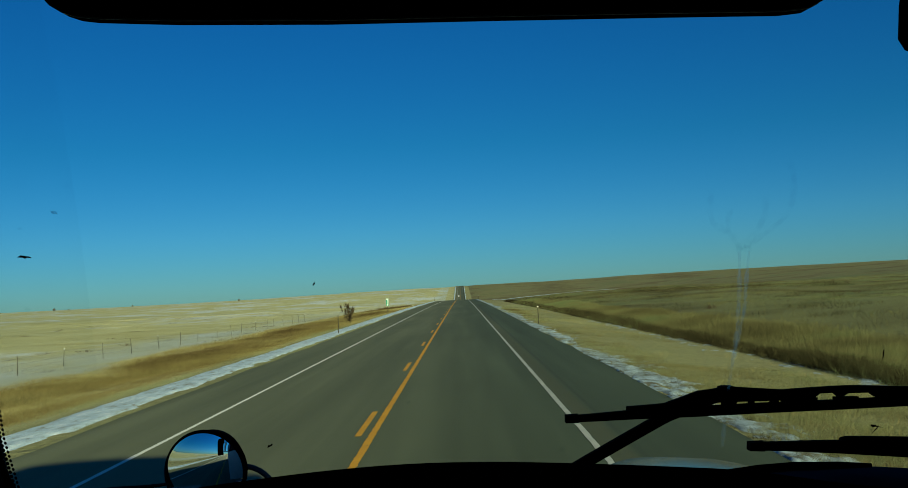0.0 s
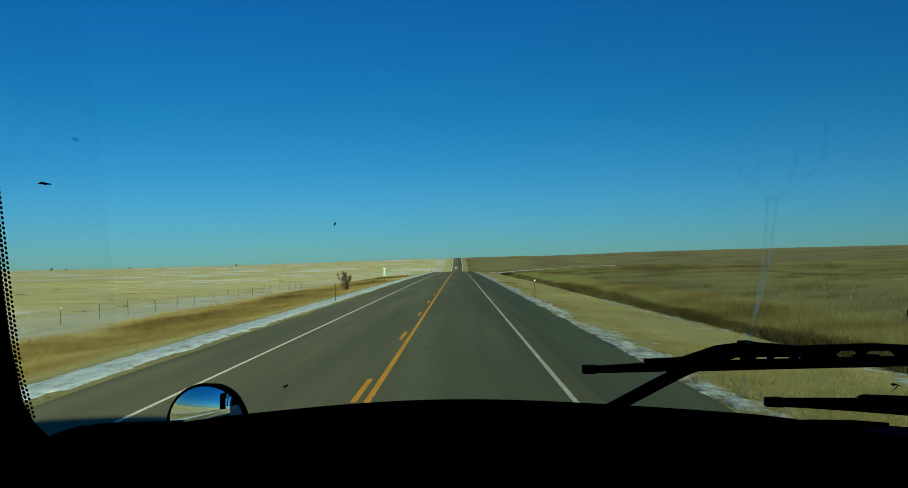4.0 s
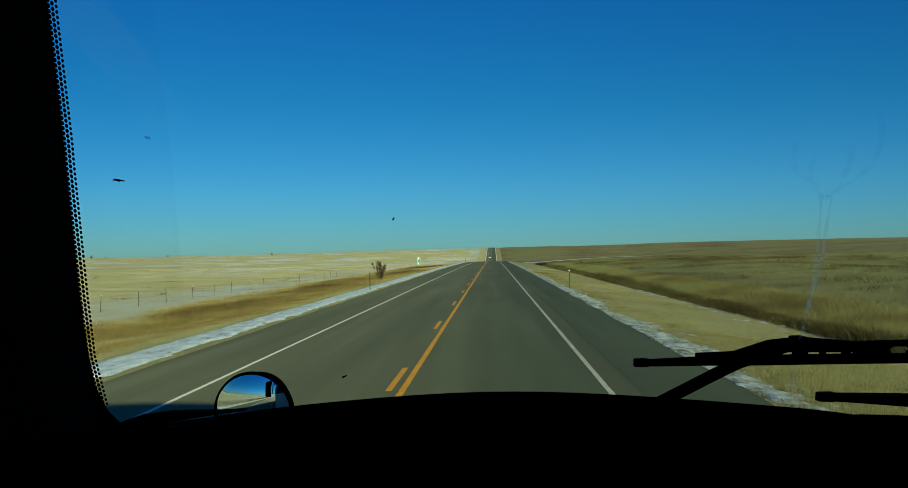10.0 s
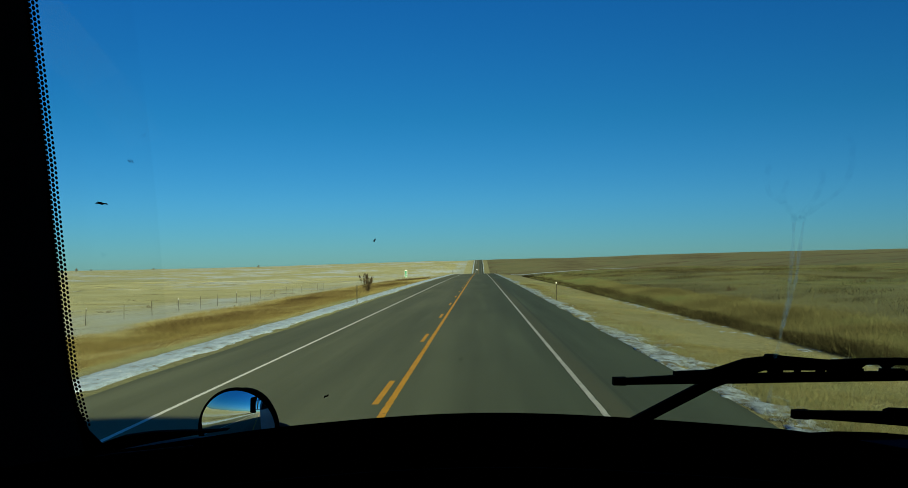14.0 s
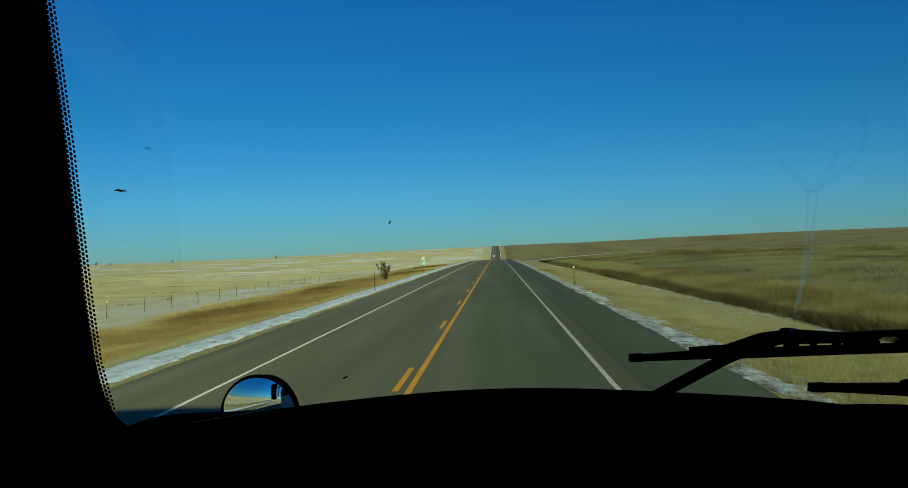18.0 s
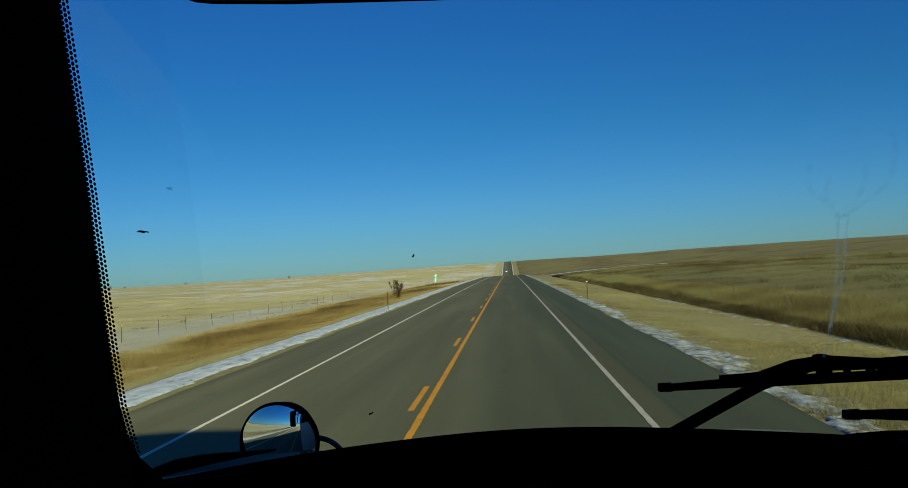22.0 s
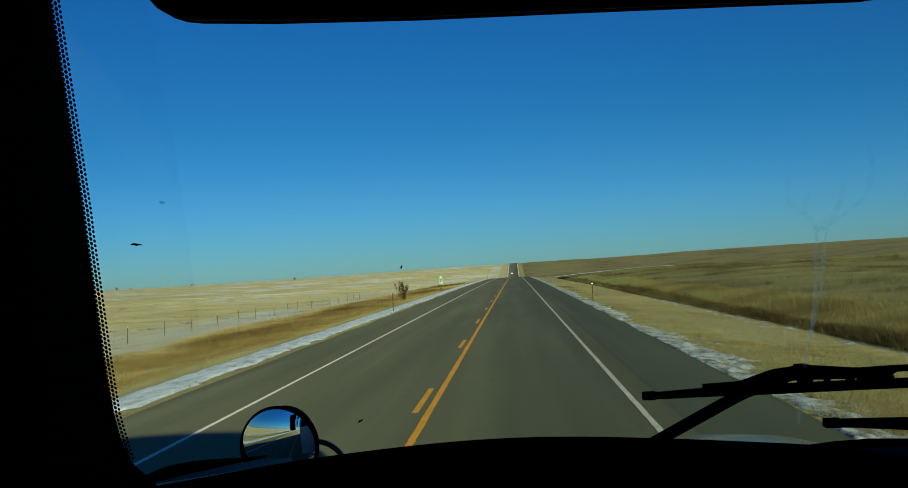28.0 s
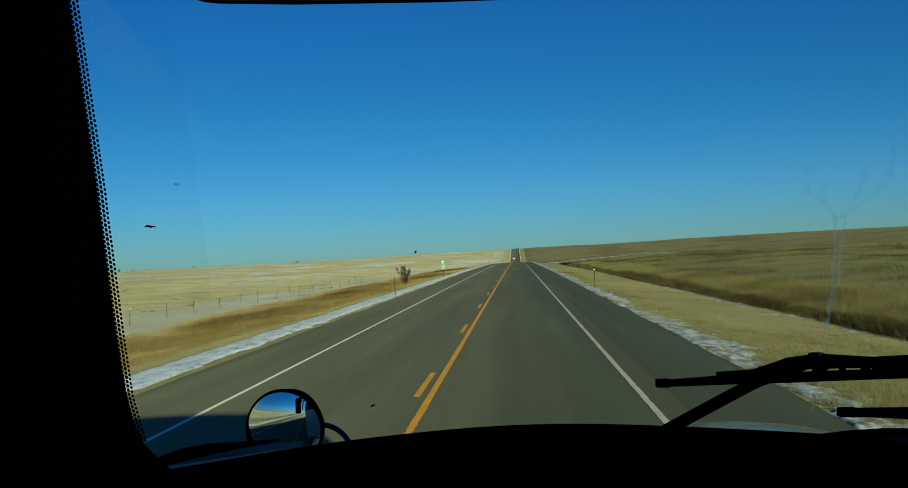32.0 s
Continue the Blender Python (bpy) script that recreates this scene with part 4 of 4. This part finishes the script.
for edge, lift in (([(-0.395, -0.192), (-0.323, -0.182), (-0.286, -0.172), (-0.250, -0.164), (-0.225, -0.158)], 0.0), ([(-0.378, -0.1600), (-0.3271, -0.1551), (-0.2904, -0.1522), (-0.252, -0.1500), (-0.222, -0.1490)], 0.10)):
    rows.append([(x / 0.95 * (0.975 + 0.42 * (x + 0.38) + lift), 0.975 + 0.42 * (x + 0.38) + lift, z / 0.95 * (0.975 + 0.42 * (x + 0.38) + lift)) for x, z in edge])
inside("cowl_end", sheet(rows), COWL_GREY, "dull grey end of the cowl at the pillar's foot", cowl, True)
# Soft highlight along the dashboard's edge, modelled as a thin grey tube.
sheen_path = [(-0.279 + 0.0062 * q, 0.70 - 0.001 * q, max(dash_z(-0.279 + 0.0062 * q), -0.117 + 0.00092 * q) - 0.001) for q in range(14)]
inside("dash_sheen", tube(sheen_path, [0.0012 + 0.0014 * math.sin(math.pi * min(1.0, (q + 0.5) / 9)) ** 2 if q < 5 else 0.0026 - 0.0002 * (q - 4) for q in range(14)], 8), DULL_GREY, "grey strip modelling the sheen on the dashboard's edge", dash, True)

# visor over the windshield
vis = [(-0.303, 0.44), (-0.302, 0.337), (-0.2995, 0.322), (-0.2945, 0.3105), (-0.287, 0.3015), (-0.277, 0.295), (-0.265, 0.2905), (-0.25, 0.288), (-0.18, 0.2825), (-0.05, 0.276), (0.1, 0.2715), (0.25, 0.2665), (0.345, 0.263), (0.365, 0.2645), (0.38, 0.2715), (0.388, 0.30), (0.39, 0.44)]
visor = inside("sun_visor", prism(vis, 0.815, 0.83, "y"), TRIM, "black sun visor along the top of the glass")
inside("visor_edge", tube([(u, 0.8145, v) for u, v in vis[1:-1]], 0.0011, 6), GREY_METAL, "thin pale visor piping", visor)
for x in (-0.2, 0.3):
    inside("visor_hinge", tube([(x, 0.82, 0.42), (x, 0.80, 0.50)], 0.009, 8), TRIM, "", visor)

# cab shell
rows = []
for z in np.linspace(-0.30, 0.62, 16):
    gy_, fx_ = glass_y(FX, z), frit_x(z)
    rows.append([(fx_ - 0.030, gy_ + 0.035, z), (fx_ - 0.0092, gy_ - 0.008, z), (fx_ - 0.014, gy_ - 0.03, z), (fx_ - 0.06, gy_ - 0.14, z), (fx_ - 0.10, gy_ - 0.19, z), (-0.56, gy_ - 0.22, z), (-0.58, gy_ + 0.03, z), (fx_ - 0.030, gy_ + 0.035, z)])
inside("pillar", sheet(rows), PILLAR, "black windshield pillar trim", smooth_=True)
inside("pillar", prism([(1.66, 0.34), (1.64, 0.2), (1.78, 0.15), (1.78, 0.5)], -0.27, 0.62, "z"), TRIM, "black windshield pillar trim")
inside("side_wall", box(-0.575, -0.35, -0.35, 0.05, 2.7, 1.95, 0.01), BLUE, "dark blue driver's side of the cab")
inside("side_wall", box(1.785, -0.35, -0.35, 0.05, 2.4, 1.95, 0.01), BLUE, "dark blue passenger side of the cab")
inside("inner_lining", box(-0.54, -0.35, -0.35, 0.012, 2.6, 1.9, 0.004), TRIM, "black door lining")
inside("inner_lining", box(1.752, -0.5, -0.35, 0.012, 2.0, 1.9, 0.004), TRIM, "black door lining")
inside("cab_roof", box(0.605, -0.42, 0.66, 2.40, 2.6, 0.08, 0.03), BLUE, "dark blue cab roof")
inside("headliner", box(0.605, -0.44, 0.60, 2.28, 2.5, 0.02, 0.005), TRIM, "black headliner")
inside("windshield_header", box(0.605, 0.72, 0.56, 2.3, 0.16, 0.16, 0.02), TRIM, "black header over the windshield")
inside("rear_wall", box(0.605, -1.70, -0.35, 2.34, 0.06, 1.95, 0.01), TRIM, "black rear wall of the cab")
inside("cab_floor", box(0.605, -0.35, -1.32, 2.34, 2.6, 0.05, 0.01), TRIM, "black cab floor")
inside("firewall", box(0.605, 0.98, -0.80, 2.34, 0.04, 1.05, 0.005), TRIM, "black firewall")
grip = inside("grab_bar", tube([(0.345, 0.56, 0.40), (0.330, 0.55, 0.22), (0.3225, 0.55, 0.185), (0.3195, 0.55, 0.166), (0.3190, 0.55, 0.160)], [0.009, 0.010, 0.0105, 0.0095, 0.006], 12), TRIM, "black grip hanging from the header", smooth_=True)
rows = [[on_glass(x, z, 0.035) for x in np.linspace(frit_x(z) - 0.035, -0.60, 5)] for z in np.linspace(-0.30, 0.60, 12)]
inside("cab_corner", sheet(rows), CORNER, "slate blue corner post of the cab", smooth_=True)
inside("sleeper", box(0.605, -2.55, 0.22, 2.44, 1.6, 3.04, 0.08), BLUE, "tall dark blue sleeper box")
rows = [[(0.605 + 1.2 * u, y, z - 0.06 * u * u) for u in np.linspace(-1, 1, 9)] for y, z in ((0.55, 0.70), (0.2, 0.95), (-0.3, 1.35), (-0.8, 1.62), (-1.3, 1.72), (-1.76, 1.74), (-1.76, 0.70))]
inside("roof_fairing", sheet(rows), BLUE, "dark blue wind fairing on the roof", smooth_=True)
for sx in (-0.6, 1.81):
    inside("fairing_side", ([(sx, y, z) for y, z in ((0.55, 0.66), (0.2, 0.89), (-0.3, 1.29), (-0.8, 1.56), (-1.3, 1.66), (-1.76, 1.68), (-1.76, 0.66))], [(0, 1, 2, 3, 4, 5, 6)]), BLUE)

# hood and fenders
rows = []
for y, z, hw, crown, bulge in ((1.22, -0.325, 0.72, 0.065, 0.02), (1.5, -0.372, 0.71, 0.068, 0.036), (1.8, -0.420, 0.70, 0.07, 0.047), (2.1, -0.474, 0.68, 0.07, 0.05), (2.4, -0.53, 0.66, 0.07, 0.05), (2.9, -0.65, 0.60, 0.06, 0.04), (3.1, -0.77, 0.56, 0.04, 0.02), (3.15, -1.2, 0.56, 0.0, 0.0)):
    rows.append([(0.6 + hw * u, y, z + crown * (1 - u * u) - 0.05 * max(0.0, u) + bulge * math.exp(-((0.12 + hw * u) / 0.14) ** 2) - (0.5 * (abs(u) - 0.8) if abs(u) > 0.8 else 0)) for u in np.linspace(-1, 1, 49)])
inside("hood", sheet(rows), GLOSSY_BLUE, "long sloping dark blue hood", smooth_=True)
for cx in (-0.28, 1.48):
    rows = []
    for a in np.linspace(-0.2, math.pi + 0.1, 16):
        y, z = 2.35 + 0.72 * math.cos(a), -1.28 + 0.66 * math.sin(a)
        rows.append([(cx + u, y, z - 0.12 * (abs(u) / 0.28) ** 3) for u in np.linspace(-0.28, 0.28, 7)])
    fender = inside("fender", sheet(rows), BLUE, "rounded dark blue fender", smooth_=True)
bump = inside("bumper", box(0.6, 3.2, -1.62, 2.3, 0.14, 0.32, 0.05), CHROME, "chrome front bumper")
for cx, cy in ((-0.30, 2.35), (1.50, 2.35), (-0.30, -2.6), (1.50, -2.6)):
    wheel = inside("wheel", ([(p[0] + cx, p[1] + cy, p[2] - 1.77) for p in prism([(0.505 * math.cos(k * 0.2618), 0.505 * math.sin(k * 0.2618)) for k in range(24)], -0.14, 0.14, "x")[0]], prism([(0, 0)] * 24, 0, 1, "x")[1]), RUBBER, "black tyre")
    inside("rim", ([(p[0] + cx, p[1] + cy, p[2] - 1.77) for p in prism([(0.29 * math.cos(k * 0.3927), 0.29 * math.sin(k * 0.3927)) for k in range(16)], -0.15, 0.15, "x")[0]], prism([(0, 0)] * 16, 0, 1, "x")[1]), CHROME, "bright wheel rim", wheel)
inside("cab_front", box(-0.345, 1.015, -0.80, 0.49, 0.02, 1.02, 0.006), CORNER, "slate blue front panel of the cab")
inside("frame_rail", box(0.6, -1.0, -1.55, 0.9, 8.0, 0.25, 0.02), RUBBER, "black chassis frame")

# trailer added behind the cab, out of direct view, to shade the mirrored road
trailer = empty("semi_trailer", (0.6, -4.2, 0.0), "dark box trailer added behind the truck to shade the mirrored road", "trailer")
part("body", mesh("body", *box(0, -6.0, 2.52, 2.5, 12.2, 2.72, 0.04), BLUE), trailer)
part("side_rail", mesh("side_rail", *box(-1.262, -6.0, 1.2, 0.03, 12.0, 0.12, 0.008), GREY_METAL), trailer, "grey bottom rail")
part("side_rail", mesh("side_rail", *box(1.262, -6.0, 1.2, 0.03, 12.0, 0.12, 0.008), GREY_METAL), trailer, "grey bottom rail")
for sx in (-0.95, 0.95):
    for sy in (-10.0, -11.3):
        v, f = prism([(sy + 0.5 * math.cos(k * 0.2618), 0.5 + 0.5 * math.sin(k * 0.2618)) for k in range(24)], sx - 0.22, sx + 0.22, "x")
        part("wheel", mesh("wheel", v, f, RUBBER), trailer, "black tyre")

# round hood mirror
MC, MR = Vector((-0.65, 2.5, -0.412)), 0.106
hood_mirror = inside("hood_mirror", tube([MC + Vector((0.012, 0.08, -0.02)), MC + Vector((0.012, 0.06, -0.01)), MC + Vector((0, 0.035, 0)), MC + Vector((0, 0.014, 0))], [0.045, 0.085, 0.106, 0.108], 36), RUBBER, "round black hood mirror", smooth_=False)
rows, R = [], 0.27
for k in range(9):
    rr = MR * k / 8
    rows.append([MC + Vector((rr * math.cos(a), -0.036 + (R - math.sqrt(R * R - rr * rr)) - 0.15 * rr * math.cos(a) - 0.12 * rr * math.sin(a), rr * math.sin(a))) for a in np.linspace(0, 2 * math.pi, 41)])
inside("mirror_glass", sheet(rows), MIRROR, "convex mirror glass", hood_mirror, True)
inside("mirror_rim", tube([MC + Vector((0.109 * math.cos(a), -0.014 - 0.015 * math.cos(a), 0.109 * math.sin(a))) for a in np.linspace(0, 2 * math.pi, 49)], 0.0045, 8), RUBBER, "black rubber rim", hood_mirror, True)
arm = [MC + Vector((0.085 + 0.095 * math.sin(u), 0.05, -0.105 + 0.105 * math.cos(u))) for u in np.linspace(0, 1.5, 10)]
inside("mirror_arm", tube(arm + [MC + Vector((0.182, 0.05, -0.28))], 0.0075, 10), DULL_GREY, "curved grey mirror arm", hood_mirror, True)

# door mirror, seen only in the round mirror
door_mirror = inside("door_mirror", box(-0.87, 0.86, -0.13, 0.22, 0.10, 0.56, 0.03), RUBBER, "tall black door mirror")
inside("mirror_shell", box(-0.87, 0.915, -0.13, 0.20, 0.02, 0.52, 0.008), RUBBER, "", door_mirror)
for z in (-0.28, 0.03):
    inside("bracket", tube([(-0.86, 0.86, z), (-0.72, 0.84, z), (-0.58, 0.80, z)], 0.013, 8), CHROME, "chrome mirror bracket", door_mirror)
inside("mirror_stay", tube([(-0.70, 0.84, -0.26), (-0.69, 0.84, 0.0), (-0.70, 0.84, 0.26)], 0.026, 10), CHROME, "bright upright mirror stay", door_mirror, True)
inside("side_window", box(-0.607, 0.15, 0.12, 0.008, 1.1, 0.55, 0.003), CHROME, "door window reflecting the sky")


# ---------------------------------------------------------------- wipers
def ribbon(top, bottom, n, off, thick):
    """A closed bar between two edges on the glass, given as (x, z) stations."""
    tx, tz = zip(*top)
    bx, bz = zip(*bottom)
    xs_ = np.linspace(max(tx[0], bx[0]), min(tx[-1], bx[-1]), n)
    verts, faces = [], []
    for x in xs_:
        a, b = float(np.interp(x, tx, tz)), float(np.interp(x, bx, bz))
        verts += [on_glass(x, a, off), on_glass(x, b, off), on_glass(x, b, off + thick), on_glass(x, a, off + thick)]
    for k in range(n - 1):
        for j in range(4):
            faces.append((4 * k + j, 4 * k + (j + 1) % 4, 4 * k + 4 + (j + 1) % 4, 4 * k + 4 + j))
    faces += [(3, 2, 1, 0), tuple(4 * (n - 1) + j for j in range(4))]
    return verts, faces


wip = inside("wiper", ribbon([(0.166, -0.1095), (0.185, -0.1088), (0.26, -0.1045), (0.32, -0.1035), (0.46, -0.1), (0.62, -0.094)], [(0.166, -0.1165), (0.186, -0.117), (0.258, -0.1158), (0.305, -0.1155), (0.46, -0.111), (0.62, -0.104)], 34, 0.006, 0.008), RUBBER, "black wiper blade parked above the dashboard")
inside("end_clip", ribbon([(0.1655, -0.1085), (0.18, -0.108)], [(0.1655, -0.1172), (0.18, -0.1176)], 3, 0.004, 0.013), RUBBER, "", wip)
inside("blade_frame", ribbon([(0.235, -0.1025), (0.276, -0.1005), (0.312, -0.0875), (0.336, -0.0845), (0.352, -0.084), (0.40, -0.0885), (0.43, -0.087), (0.47, -0.0855), (0.53, -0.0885), (0.62, -0.094)], [(0.235, -0.108), (0.276, -0.110), (0.316, -0.107), (0.3175, -0.1018), (0.34, -0.1008), (0.40, -0.1005), (0.4325, -0.0998), (0.4345, -0.0938), (0.4525, -0.0932), (0.4545, -0.0998), (0.4635, -0.0996), (0.4655, -0.0940), (0.492, -0.0938), (0.494, -0.0992), (0.53, -0.0985), (0.62, -0.097)], 56, 0.014, 0.008), RUBBER, "humped wiper blade frame", wip)
for x0, x1 in ((0.28, 0.3235), (0.3375, 0.352), (0.3655, 0.3705), (0.388, 0.3955), (0.3995, 0.4345), (0.452, 0.475), (0.51, 0.53), (0.56, 0.60)):
    inside("frame_claw", ribbon([(x0, -0.0975), (x1, -0.0975)], [(x0, -0.108), (x1, -0.108)], 3, 0.010, 0.008), RUBBER, "", wip)
inside("pivot_cap", ribbon([(0.335, -0.0835), (0.338, -0.0825), (0.348, -0.0825), (0.351, -0.0835)], [(0.335, -0.088), (0.351, -0.088)], 8, 0.012, 0.014), RUBBER, "", wip)
inside("wiper_arm", ribbon([(0.15, -0.1835), (0.188, -0.1615), (0.282, -0.1080), (0.345, -0.0875)], [(0.15, -0.199), (0.188, -0.1765), (0.282, -0.1225), (0.345, -0.0975)], 24, 0.020, 0.010), RUBBER, "black wiper arm", wip)
wip_b = inside("wiper", ribbon([(0.367, -0.1475), (0.385, -0.147), (0.455, -0.1462), (0.56, -0.148), (0.8, -0.157)], [(0.367, -0.1558), (0.397, -0.157), (0.455, -0.1605), (0.56, -0.168), (0.8, -0.18)], 26, 0.006, 0.009), RUBBER, "second black wiper blade beyond the first")
inside("end_clip", ribbon([(0.366, -0.1467), (0.382, -0.146)], [(0.366, -0.1563), (0.382, -0.157)], 3, 0.004, 0.013), RUBBER, "", wip_b)
inside("blade_frame", ribbon([(0.4625, -0.1455), (0.464, -0.143), (0.53, -0.1445), (0.8, -0.153)], [(0.4625, -0.148), (0.464, -0.148), (0.53, -0.149), (0.8, -0.158)], 60, 0.014, 0.008), RUBBER, "", wip_b)
wip_c = inside("wiper", ribbon([(-0.385, -0.157), (-0.37, -0.1505), (-0.355, -0.1462), (-0.332, -0.1452), (-0.31, -0.1468), (-0.288, -0.1492), (-0.262, -0.1505)], [(-0.385, -0.168), (-0.37, -0.1615), (-0.327, -0.1562), (-0.29, -0.1530), (-0.262, -0.1512)], 26, 0.012, 0.012), RUBBER, "driver's side wiper parked at the pillar's foot")
